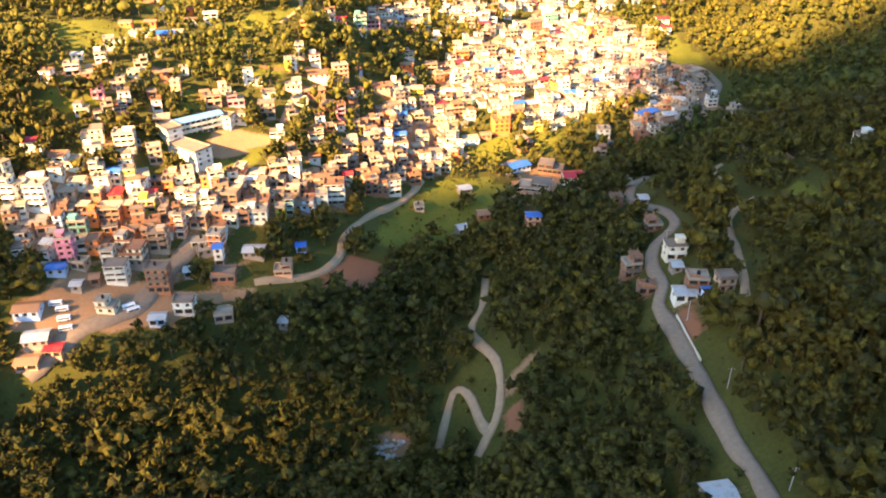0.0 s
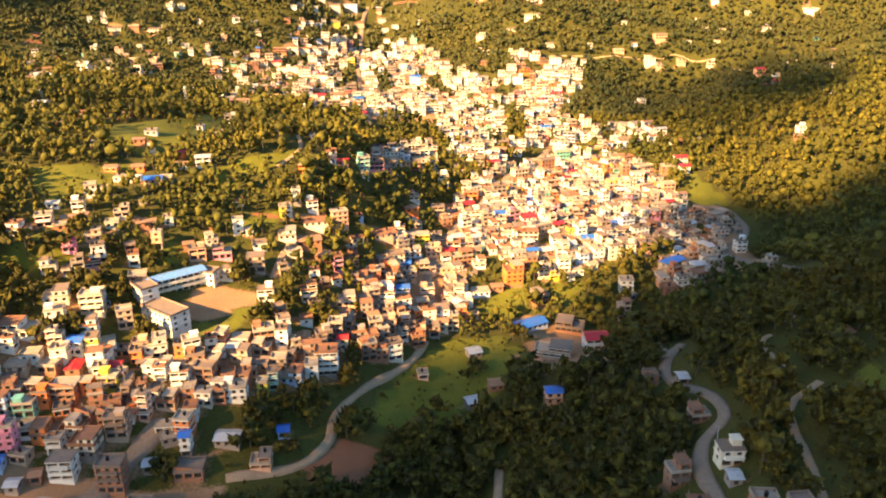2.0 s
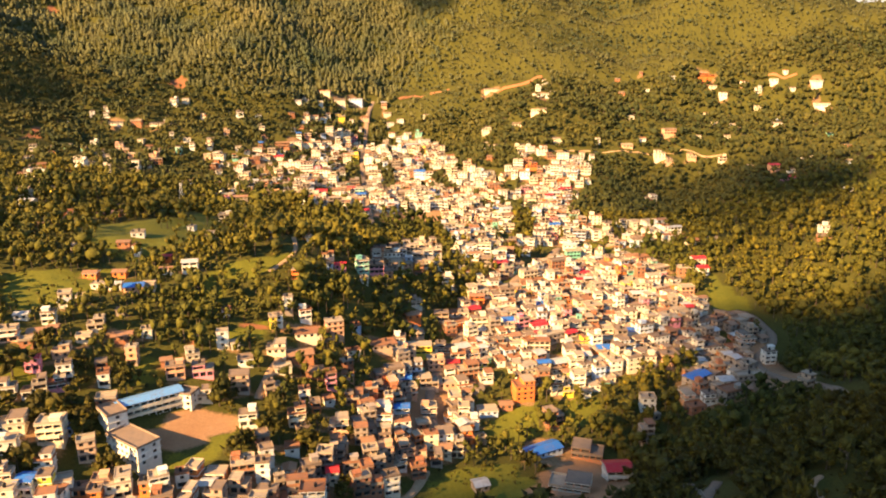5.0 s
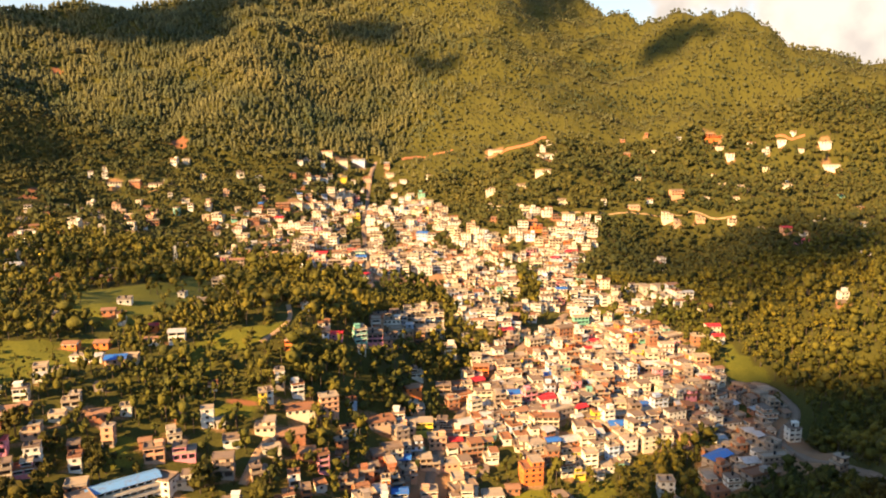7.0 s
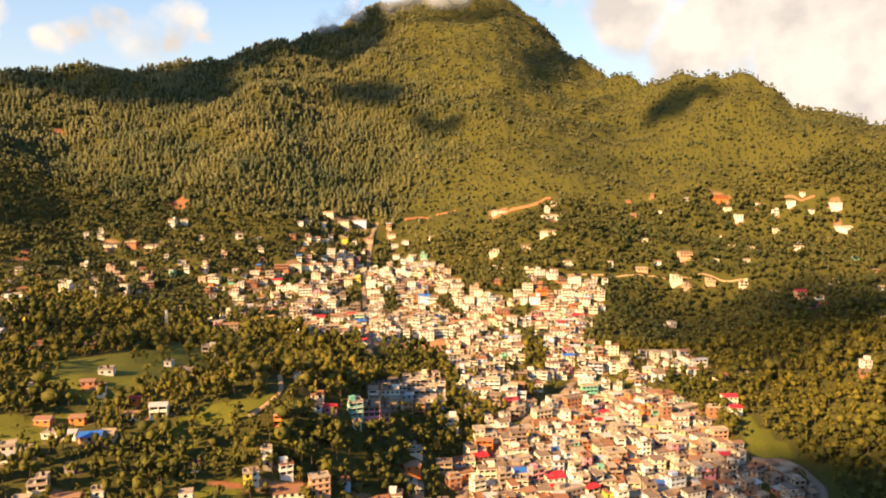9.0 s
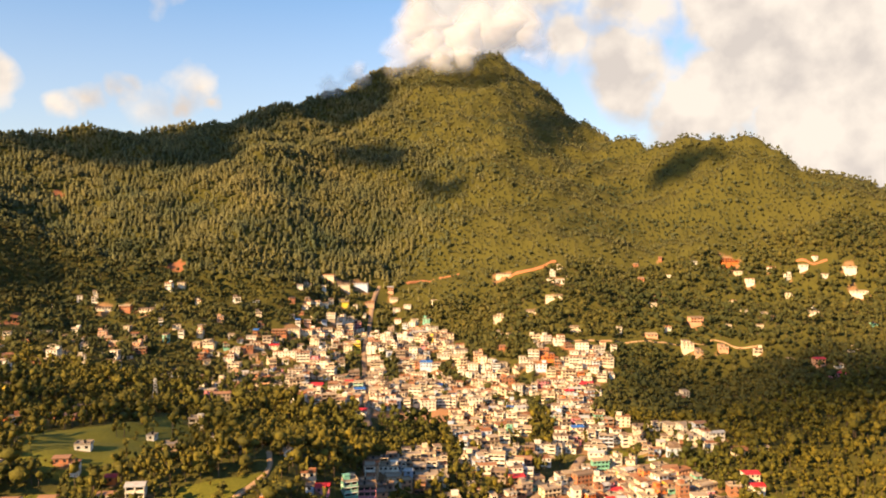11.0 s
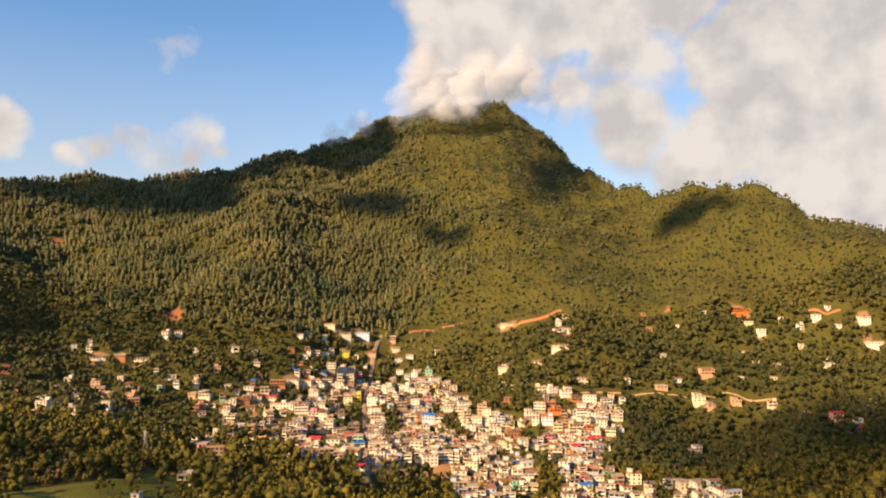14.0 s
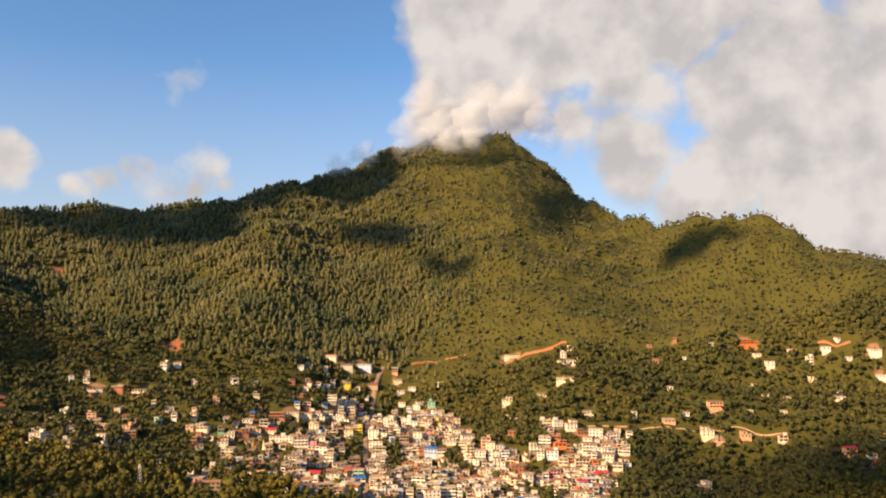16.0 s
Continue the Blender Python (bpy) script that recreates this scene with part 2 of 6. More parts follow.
M_TANK = plain_material("black_tank_plastic", (0.02, 0.02, 0.022), 0.4)
M_STEEL = plain_material("galvanised_steel", (0.55, 0.55, 0.55), 0.5, 0.4)

# ---------------------------------------------------------------- the lie of the land
GX = 1.0 * np.array([-518, -345, -207, -92, 0, 92, 195, 322, 518])
GY = 1.0 * np.array([-115, 115, 195, 253, 310, 391, 494, 632, 805, 977])
GZ = np.array([
    [-29, -6, 10, 21, 32, 40, 54, 71, 99],
    [-7, -23, -36, -48, -47, 3, 29, 48, 77],
    [1, -22, -36, -53, -67, 6, 30, 44, 69],
    [10, -3, -13, -33, -47, -1, 36, 48, 64],
    [21, 15, 5, -15, -45, -9, 28, 41, 60],
    [33, 33, 28, 0, -36, -40, -2, 22, 54],
    [43, 44, 37, 32, -20, -25, -38, 7, 47],
    [51, 41, 24, 10, -7, -18, -1, 24, 46],
    [69, 36, 10, 3, -7, 1, -10, 38, 71],
    [112, 79, 61, 16, 29, 72, 64, 69, 109],
], float)
# the mountain seen from the flight's end: bearing, distance of the crest, height of the crest in degrees
CREST = np.array([
    (-60, 1150, 6.3), (-40, 1240, 6.4), (-32.7, 1240, 6.4), (-27.7, 1240, 6.6), (-22.3, 1265, 7.2), (-18.5, 1290, 7.8), (-16.3, 1310, 8.45),
    (-13.7, 1355, 9.15), (-10.4, 1425, 9.95), (-8.3, 1485, 10.85), (-6.2, 1520, 11.8), (-3.7, 1540, 12.4), (-0.7, 1575, 13.0),
    (2.3, 1600, 12.9), (5.6, 1575, 10.15), (7.3, 1530, 8.65), (8.9, 1450, 7.5), (11.3, 1320, 6.65), (13.1, 1240, 6.4),
    (16.3, 1140, 6.7), (19.3, 1105, 6.8), (21.8, 1080, 6.1), (23.2, 1070, 4.9), (25.2, 1070, 4.2), (27.3, 1070, 3.5), (40, 1040, 1.8), (60, 1040, 1.2)])
CX, CY, CZ, FOOT = 3.9, 168.8, 138.0, 822.0


def soft_cell(g, v):
    i = np.clip(np.searchsorted(g, v) - 1, 0, len(g) - 2)
    u = np.clip((v - g[i]) / (g[i + 1] - g[i]), 0, 1)
    return i, 0.5 * u + 0.5 * u * u * (3 - 2 * u)


_r = np.random.RandomState(7)
WAVES = [(_r.uniform(-1, 1), _r.uniform(-1, 1), _r.uniform(0, 6.28), wl, amp) for wl, amp in
         [(120, 2.2), (95, 1.8), (60, 1.1), (47, 0.9), (31, 0.6), (24, 0.5), (17, 0.35), (13, 0.25)] for _ in range(2)]


def valley(x, y):
    i, u = soft_cell(GX, x)
    j, v = soft_cell(GY, y)
    return (GZ[j, i] * (1 - u) + GZ[j, i + 1] * u) * (1 - v) + (GZ[j + 1, i] * (1 - u) + GZ[j + 1, i + 1] * u) * v


def ground(x, y):
    """Height of the land at x, y (arrays or numbers)."""
    x, y = np.asarray(x, float), np.asarray(y, float)
    dx, dy = x - CX, y - CY
    r, az = np.hypot(dx, dy), np.degrees(np.arctan2(dx, dy))
    rc = np.interp(az, CREST[:, 0], CREST[:, 1])
    zc = CZ + rc * np.tan(np.radians(np.interp(az, CREST[:, 0], CREST[:, 2]))) - 6
    s = np.minimum(1.0, FOOT / np.maximum(r, 1))
    base = valley(np.where(r > FOOT, CX + dx * s, x), np.where(r > FOOT, CY + dy * s, y))
    u = (r - FOOT) / (rc - FOOT)
    up = np.clip(u, 0, 1)
    front = np.clip((dy + 200) / 400, 0, 1)
    z = base + np.where(dy > 0, (zc - base) * up, 0) * front
    spur = np.sin(az * 0.28 + 0.6 * np.sin(r / 160)) * 12 + np.sin(az * 0.75 + 1.3 + 0.8 * np.sin(r / 110)) * 4.5
    z = z + np.where(dy > 0, spur * np.clip(u * 4, 0, 1) * np.clip((1 - u) * 2.5, 0, 1), 0)
    z = z - np.clip(u - 1, 0, 3) * (rc - FOOT) * 0.55 * (dy > 0)
    z = np.maximum(z, -80.0)
    amp = np.clip(r / 700, 0.3, 2.0)
    for kx, ky, ph, wl, a in WAVES:
        z = z + amp * a * np.sin((kx * x + ky * y) * 6.283 / wl / math.hypot(kx, ky) + ph)
    return z


def gz(x, y):
    return float(ground(x, y))


# ---------------------------------------------------------------- mesh helpers
def mesh_from(name, verts, faces, mats, midx=None, smooth=False):
    me = bpy.data.meshes.new(name)
    me.from_pydata(verts, [], faces)
    for m in mats:
        me.materials.append(m)
    if midx is not None:
        me.polygons.foreach_set("material_index", midx)
    if smooth:
        me.polygons.foreach_set("use_smooth", [True] * len(me.polygons))
    me.update()
    return me


def link_part(name, me, parent, loc=(0, 0, 0), rz=0.0, label=""):
    ob = new(name, me)
    ob.parent = parent
    ob.location, ob.rotation_euler = loc, (0, 0, rz)
    return tagged(ob, label)


def part(name, bm, mat, parent, label=""):
    me = bpy.data.meshes.new(name)
    bm.to_mesh(me)
    bm.free()
    me.materials.append(mat)
    return link_part(name, me, parent, label=label)


def thing(name, x, y, z, rz=0.0):
    ob = new(name)
    ob.empty_display_size = 0.5
    ob.matrix_basis = pose(x, y, z, 0, 0, rz)
    return ob


def inside(poly, x, y):
    """Which of the points lie in the polygon."""
    x, y = np.asarray(x, float), np.asarray(y, float)
    ok = np.zeros(x.shape, bool)
    for (ax, ay), (bx, by) in zip(poly, poly[1:] + poly[:1]):
        with np.errstate(divide="ignore", invalid="ignore"):
            ok ^= ((ay > y) != (by > y)) & (x < (bx - ax) * (y - ay) / (by - ay + 1e-9) + ax)
    return ok


def line_distance(line, x, y):
    x, y = np.asarray(x, float), np.asarray(y, float)
    best = np.full(x.shape, 1e9)
    for (ax, ay), (bx, by) in zip(line, line[1:]):
        L = (bx - ax) ** 2 + (by - ay) ** 2 + 1e-9
        u = np.clip(((x - ax) * (bx - ax) + (y - ay) * (by - ay)) / L, 0, 1)
        best = np.minimum(best, np.hypot(x - ax - u * (bx - ax), y - ay - u * (by - ay)))
    return best


def smooth_line(line, step=4.0):
    """A Catmull-Rom curve through the corners of a line."""
    p = [Vector((*q, 0)) for q in line]
    p = [p[0] * 2 - p[1]] + p + [p[-1] * 2 - p[-2]]
    out = []
    for a, b, c, d in zip(p, p[1:], p[2:], p[3:]):
        n = max(2, int((c - b).length / step))
        for k in range(n):
            t = k / n
            out.append(0.5 * (2 * b + (c - a) * t + (2 * a - 5 * b + 4 * c - d) * t * t + (3 * b - a - 3 * c + d) * t ** 3))
    out.append(p[-2])
    return [(v.x, v.y) for v in out]


# ---------------------------------------------------------------- plan of roads and open ground
ROADS = {
    "track_cutting": (4.5, M_CUT, [(39.7, 1053.9), (55.8, 1046.9), (71.7, 1042.9), (86.1, 1044.6), (103.4, 1048.9)]),
    "track_bank": (3.0, M_CUT, [(-74.6, 1078.9), (-58.3, 1090.1), (-41.3, 1093.5)]),
    "track_bench": (3.0, M_CUT, [(-34.1, 1085.4), (-20.3, 1083.0), (-10.1, 1086.0)]),
    "track_ledge": (2.5, M_CUT, [(350.3, 975.7), (360.0, 964.6), (376.0, 962.1)]),
    "road_valley": (3.8, M_ROAD, [(76.0, 70.0), (77.1, 128.3), (74.7, 145.1), (74.4, 161.0), (74.1, 178.8), (72.9, 199.6), (71.8, 213.1), (75.5, 221.9), (75.5, 237.4), (79.9, 251.7), (89.8, 262.4), (90.4, 277.1), (82.4, 290.7), (82.6, 307.3), (96.8, 333.4)]),
    "road_hill": (2.5, M_TRACK, [(92.8, 195.1), (101.9, 226.9), (108.4, 258.5), (115.8, 265.8), (122.5, 270.1)]),
    "road_upper": (2.3, M_TRACK, [(118.6, 283.8), (116.8, 295.2), (117.4, 306.9), (122.2, 310.7)]),
    "track_gully": (2.9, M_TRACK, [(18.8, 285.8), (16.6, 264.7), (11.4, 248.0), (20.3, 229.2), (20.5, 211.7), (16.2, 203.3), (12.0, 196.8)]),
    "track_loop": (2.8, M_TRACK, [(16.4, 203.6), (13.5, 209.9), (10.7, 219.2), (7.2, 224.5), (3.8, 224.3), (1.3, 215.6), (-1.8, 203.0)]),
    "track_town": (3.2, M_TRACK, [(-76.8, 264.6), (-68.2, 267.7), (-53.3, 275.8), (-45.4, 289.6), (-44.4, 304.1), (-36.0, 324.8), (-18.4, 351.9), (-11.6, 370.1)]),
    "road_spur": (4.5, M_ROAD, [(164.0, 547.8), (187.1, 543.9), (190.0, 515.9), (171.8, 491.0), (163.6, 448.7), (168.1, 416.3), (170.7, 391.0)]),
    "street_main": (7.0, M_ROAD, [(-148.9, 213.9), (-137.3, 232.2), (-120.9, 246.4), (-114.3, 261.1), (-108.2, 273.9), (-104.5, 283.1)]),
    "street_core": (4.5, M_ROAD, [(-8.7, 398.3), (-12.3, 429.6), (-1.5, 473.8), (15.3, 524.2), (49.1, 601.5), (80.8, 664.2)]),
    "street_upper": (4.5, M_ROAD, [(-64.1, 650.2), (-88.7, 818.4), (-103.3, 919.1), (-110.3, 1025.6), (-106.5, 1070.2)]),
    "path_orchard": (2.6, M_TRACK, [(-97.0, 465.0), (-90.4, 480.6), (-88.2, 491.1), (-92.1, 505.2)]),
    "track_terrace": (1.2, M_TRACK, [(267.0, 858.9), (249.3, 871.4), (220.3, 887.5), (180.2, 886.7), (140.9, 890.4), (94.4, 886.5)]),
    "path_school": (3.0, M_TRACK, [(-82.9, 376.9), (-82.0, 391.1), (-80.4, 409.4)]),
}
ROADS = {k: (w, m, smooth_line(l)) for k, (w, m, l) in ROADS.items()}
FIELDS = [
    [(-113, 328), (-109, 339), (-99, 343), (-85, 362), (-79, 357), (-80, 350), (-95, 334)],
    [(-34.7, 309.0), (-23.5, 339.9), (-1.2, 374.3), (26.5, 384.1), (39.0, 351.8), (12.5, 322.6), (-21.7, 303.7)],
    [(-193.5, 357.4), (-176.8, 369.9), (-169.1, 361.1), (-180.0, 346.9), (-190.1, 347.1)],
    [(130.2, 274.7), (141.6, 264.0), (140.3, 250.8), (128.1, 252.9)],
    [(-214.4, 428.4), (-192.3, 444.5), (-165.5, 461.6), (-168.3, 427.4), (-189.1, 405.1), (-200.5, 403.1)],
    [(-232.1, 532.6), (-194.5, 551.2), (-174.9, 624.2), (-135.0, 518.5), (-161.5, 483.2), (-194.5, 474.5)],
    [(-233.2, 529.0), (-200.1, 552.1), (-147.9, 543.7), (-149.5, 506.1), (-185.6, 473.8)],
    [(-98.6, 426.4), (-89.1, 432.6), (-85.6, 428.6), (-94.4, 420.4)],
    [(15.0, 411.7), (37.6, 426.3), (41.3, 407.9), (19.6, 395.6)],
    [(55.7, 438.5), (73.1, 440.2), (74.0, 413.4), (55.0, 411.8)],
    [(171, 593), (192, 557), (188, 548), (164, 551)],
    [(-210, 415), (-178, 420), (-180, 443), (-198, 445), (-222, 438)],
    [(-231, 539), (-180, 550), (-138, 577), (-150, 496), (-163, 462), (-194, 474)],
    [(-123, 467), (-88, 487), (-89, 475), (-109, 456), (-123, 457)],
    [(-127, 450), (-125, 462), (-112, 437), (-124, 423)],
    [(-111, 414), (-88, 429), (-91, 416), (-105, 411)],
    [(-184, 369), (-178, 376), (-165, 372), (-167, 355), (-176, 353)],
    [(-148, 379), (-133, 394), (-123, 381), (-126, 369), (-142, 375)],
    [(13, 425), (38, 429), (39, 408), (14, 395)],
    [(96, 675), (126, 669), (124, 651), (96, 663)],
]
# wooded patches between the houses
GROVES = [
    [(-157, 427), (-93, 449), (-50, 472), (-27, 488), (-30, 444), (-45, 426), (-59, 453), (-110, 428), (-122, 407), (-145, 401)],
    [(-119, 631), (-72, 653), (-17, 688), (-59, 546), (-76, 484), (-78, 447), (-51, 481), (-36, 524), (-28, 499), (-50, 468), (-91, 441), (-91, 468)],
    [(-84, 887), (-65, 894), (-57, 831), (-65, 767)],
    [(-23, 889), (-5, 869), (-7, 826), (-24, 845)],
    [(47, 810), (61, 779), (65, 708), (59, 663), (45, 657), (46, 704)],
    [(-23, 739), (-9, 742), (-6, 716), (-20, 702)],
    [(49, 483), (62, 490), (61, 467), (47, 461)],
    [(109, 545), (124, 549), (121, 523), (106, 521)],
    [(17, 465), (27, 457), (24, 440), (18, 448)],
    [(-118, 884), (-100, 883), (-93, 827), (-111, 818)],
    [(5, 576), (17, 589), (16, 558), (7, 546)],
]
DIRT = [
    [(-116, 342), (-110, 341), (-99, 345), (-90, 355), (-85, 363), (-94, 365), (-107, 366), (-110, 363), (-115, 354), (-120, 346)],
    [(29.5, 359.4), (36.3, 371.9), (55.0, 390.0), (77.2, 390.8), (65.4, 327.2), (48.3, 334.9), (33.1, 349.5)],
    [(-27.1, 203.6), (-19.5, 212.1), (-13.2, 210.2), (-9.9, 202.7), (-12.6, 193.5), (-24.2, 191.9)],
    [(20.7, 215.8), (24.1, 222.5), (36.4, 226.0), (37.1, 223.0), (25.8, 217.5), (23.2, 206.0)],
    [(-163, 244), (-153, 249), (-143, 262), (-127, 256), (-100, 257), (-74, 261), (-72, 258), (-97, 247), (-112, 240), (-130, 234), (-136, 222), (-152, 216)],
    [(-69.6, 712.2), (-36.3, 745.5), (-12.9, 740.8), (-12.5, 723.2), (-33.9, 705.7), (-65.2, 675.9)],
    [(-29.2, 399.1), (-12.6, 438.0), (-1.1, 424.4), (-8.5, 393.4), (-25.1, 379.2)],
    [(178.1, 517.9), (186.7, 504.9), (179.0, 439.7), (160.6, 411.0), (144.6, 428.6), (166.1, 492.8)],
]
RED = [
    [(-53.3, 275.8), (-43.3, 292.7), (-28.8, 295.9), (-24.6, 286.8), (-34.4, 273.7), (-45.8, 270.8)],
    [(19.2, 204.0), (21.7, 215.3), (27.1, 207.6), (24.5, 197.8)],
    [(-338.0, 1000.8), (-324.3, 1008.4), (-315.5, 992.4), (-329.8, 987.0)],
    [(-532.9, 1113.4), (-520.6, 1125.3), (-519.2, 1114.7), (-528.9, 1107.9)],
    [(-423.1, 819.3), (-418.2, 848.6), (-409.1, 839.7), (-405.0, 802.2)],
    [(-100.6, 423.8), (-89.7, 429.0), (-88.6, 424.2), (-98.2, 419.8)],
    [(72.9, 210.5), (80.5, 203.7), (78.3, 189.0), (73.7, 196.0)],
]


def build_ground():
    xs = np.concatenate([[-4200, -3000, -2200, -1600, -1250, -1050], np.arange(-950, 951, 6.5), [1050, 1250, 1600, 2200, 3000, 4200]])
    ys = np.concatenate([[-4200, -3000, -2000, -1200, -700, -400, -200], np.arange(-100, 80, 20), np.arange(80, 740, 4.0), np.arange(740, 1900, 7.0), [2000, 2300, 3000, 4200]])
    X, Y = np.meshgrid(xs, ys)
    Z = ground(X, Y)
    nx, ny = len(xs), len(ys)
    idx = np.arange(nx * ny).reshape(ny, nx)
    quads = np.stack([idx[:-1, :-1], idx[:-1, 1:], idx[1:, 1:], idx[1:, :-1]], -1).reshape(-1, 4)
    me = bpy.data.meshes.new("ground")
    me.vertices.add(nx * ny)
    me.vertices.foreach_set("co", np.stack([X, Y, Z], -1).astype(np.float32).ravel())
    me.loops.add(quads.size)
    me.loops.foreach_set("vertex_index", quads.ravel().astype(np.int32))
    me.polygons.add(len(quads))
    me.polygons.foreach_set("loop_start", np.arange(0, quads.size, 4, dtype=np.int32))
    me.polygons.foreach_set("use_smooth", np.ones(len(quads), bool))
    me.update(calc_edges=True)
    x, y = X.ravel(), Y.ravel()
    cov = np.zeros((len(x), 4), np.float32)
    cov[:, 3] = 1
    for poly in FIELDS:
        cov[inside(poly, x, y), 1] = 0.8
    for poly in DIRT:
        cov[inside(poly, x, y), 0] = 0.8
    for poly in RED:
        cov[inside(poly, x, y), 2] = 0.9
    for hx, hy, hr in YARDS:
        near = np.hypot(x - hx, y - hy) < hr
        cov[near, 0] = np.maximum(cov[near, 0], 0.55)
    a = me.color_attributes.new("cover", "FLOAT_COLOR", "POINT")
    a.data.foreach_set("color", cov.ravel())
    me.materials.append(M_GROUND)
    tagged(new("ground", me), "green hillside ground with bare earth yards", "ground", kind="structure")


def build_road(name, width, mat, line, label):
    """A strip laid on the ground, with shoulders that run down into it."""
    verts, faces = [], []
    prof = [(-0.62, -1.2), (-0.5, 0.32), (-0.17, 0.42), (0.17, 0.42), (0.5, 0.32), (0.62, -1.2)]
    n = len(line)
    for k, (x, y) in enumerate(line):
        ax, ay = line[max(0, k - 1)]
        bx, by = line[min(n - 1, k + 1)]
        L = math.hypot(bx - ax, by - ay) + 1e-9
        ox, oy = (by - ay) / L, -(bx - ax) / L
        w = width * (1 + 0.12 * math.sin(k * 0.7) + 0.08 * math.sin(k * 1.9))
        top = max(gz(x + ox * s * w, y + oy * s * w) for s in (-0.5, 0, 0.5))
        for s, h in prof:
            verts.append((x + ox * s * w, y + oy * s * w, top * 0.5 + 0.5 * gz(x + ox * s * w, y + oy * s * w) + h))
    m = len(prof)
    for k in range(n - 1):
        for i in range(m - 1):
            a = k * m + i
            faces.append((a, a + 1, a + 1 + m, a + m))
    tagged(new(name, mesh_from(name, verts, faces, [mat], smooth=True)), label, "road", kind="structure")


# ---------------------------------------------------------------- houses
FLOOR_H = 2.6
FAR_TOWN = 455.0          # beyond this the houses are too many to stand singly
CACHE = {}


OPENINGS = {}


def storey_mesh(w, d, colour, h, down, shop, trim, blind=False, loggia=False):
    """One storey: walls with recessed windows, a floor band, and a plinth that reaches down."""
    key = ("storey", w, d, colour, h, down, shop, trim, blind, loggia)
    if key in CACHE:
        return CACHE[key]
    V, F, MI = [], [], []
    OPENINGS[key] = []

    def quad(a, b, c, e, mi=0):
        k = len(V)
        V.extend((a, b, c, e))
        F.append((k, k + 1, k + 2, k + 3))
        MI.append(mi)

    for side in range(4):
        L = w if side % 2 == 0 else d
        off = d / 2 if side % 2 == 0 else w / 2
        ang = (0, math.pi / 2, math.pi, -math.pi / 2)[side]
        ca, sa = math.cos(ang), math.sin(ang)

        def at(u, z, inn=0.0):
            x, y = u, -off + inn
            return (x * ca - y * sa, x * sa + y * ca, z)

        n = max(1, int(L / 2.7))
        if side in (1, 3):
            n = max(1, n - 1)
        if blind and side == 2:
            quad(at(-L / 2, -down), at(L / 2, -down), at(L / 2, h), at(-L / 2, h))
            continue
        bay = L / n
        ww, z0, z1, deep = min(1.4, bay * 0.5), 0.8, h - 0.5, 0.28
        if shop and side == 0:
            ww, z0, z1, deep = bay * 0.76, 0.15, h - 0.5, 0.5
        elif loggia and side == 0:
            ww, z0, z1, deep = bay * 0.86, 0.75, h - 0.35, 1.1
        quad(at(-L / 2, -down), at(L / 2, -down), at(L / 2, z0), at(-L / 2, z0))
        quad(at(-L / 2, z1), at(L / 2, z1), at(L / 2, h), at(-L / 2, h))
        edges = [-L / 2]
        for k in range(n):
            c = -L / 2 + bay * (k + 0.5)
            edges += [c - ww / 2, c + ww / 2]
        edges.append(L / 2)
        for k in range(0, len(edges), 2):
            quad(at(edges[k], z0), at(edges[k + 1], z0), at(edges[k + 1], z1), at(edges[k], z1))
        for k in range(1, len(edges) - 1, 2):
            a, b = edges[k], edges[k + 1]
            OPENINGS[key].append((at((a + b) / 2, z0, deep - 0.08), ang, round(b - a, 2), round(z1 - z0, 2)))
            # Glass of the opening; in a loggia this dark sheet stands for the recess's shade.
            quad(at(a, z0, deep), at(b, z0, deep), at(b, z1, deep), at(a, z1, deep), 1)
            quad(at(a, z0), at(b, z0), at(b, z0, deep), at(a, z0, deep), 2)
            quad(at(a, z1, deep), at(b, z1, deep), at(b, z1), at(a, z1), 0)
            quad(at(a, z0), at(a, z0, deep), at(a, z1, deep), at(a, z1), 0)
            quad(at(b, z0, deep), at(b, z0), at(b, z1), at(b, z1, deep), 0)
        # band at the top of the storey
        e = 0.28
        quad(at(-L / 2 - e, h - 0.3, -e), at(L / 2 + e, h - 0.3, -e), at(L / 2 + e, h, -e), at(-L / 2 - e, h, -e), 2)
        quad(at(-L / 2 - e, h - 0.3, 0.02), at(L / 2 + e, h - 0.3, 0.02), at(L / 2 + e, h - 0.3, -e), at(-L / 2 - e, h - 0.3, -e), 2)
        quad(at(-L / 2 - e, h, -e), at(L / 2 + e, h, -e), at(L / 2 + e, h, 0.3), at(-L / 2 - e, h, 0.3), 2)
    me = mesh_from("storey", V, F, [WALLS[colour], M_GLASS, trim_mat(trim)], MI)
    bm = bmesh.new()
    bm.from_mesh(me)
    bmesh.ops.remove_doubles(bm, verts=bm.verts[:], dist=0.0005)
    bm.to_mesh(me)
    bm.free()
    CACHE[key] = me
    return me


def window_mesh(w, h):
    """A timber window frame with a projecting sill."""
    def build(bm):
        outer = [(-w / 2, 0), (w / 2, 0), (w / 2, h), (-w / 2, h)]
        inner = [(-w / 2 + 0.1, 0.1), (w / 2 - 0.1, 0.1), (w / 2 - 0.1, h - 0.1), (-w / 2 + 0.1, h - 0.1)]
        loops = []
        for pts, y in ((outer, 0.06), (outer, -0.06), (inner, -0.06), (inner, 0.06)):
            loops.append([bm.verts.new((x, y - (0.22 if pts is outer and y < 0 and z == 0 else 0.0), z)) for x, z in pts])
        for a, b in zip(loops, loops[1:] + loops[:1]):
            for k in range(4):
                bm.faces.new((a[k], a[(k + 1) % 4], b[(k + 1) % 4], b[k]))
    return cached(("window", w, h), "window", M_FRAME, build)


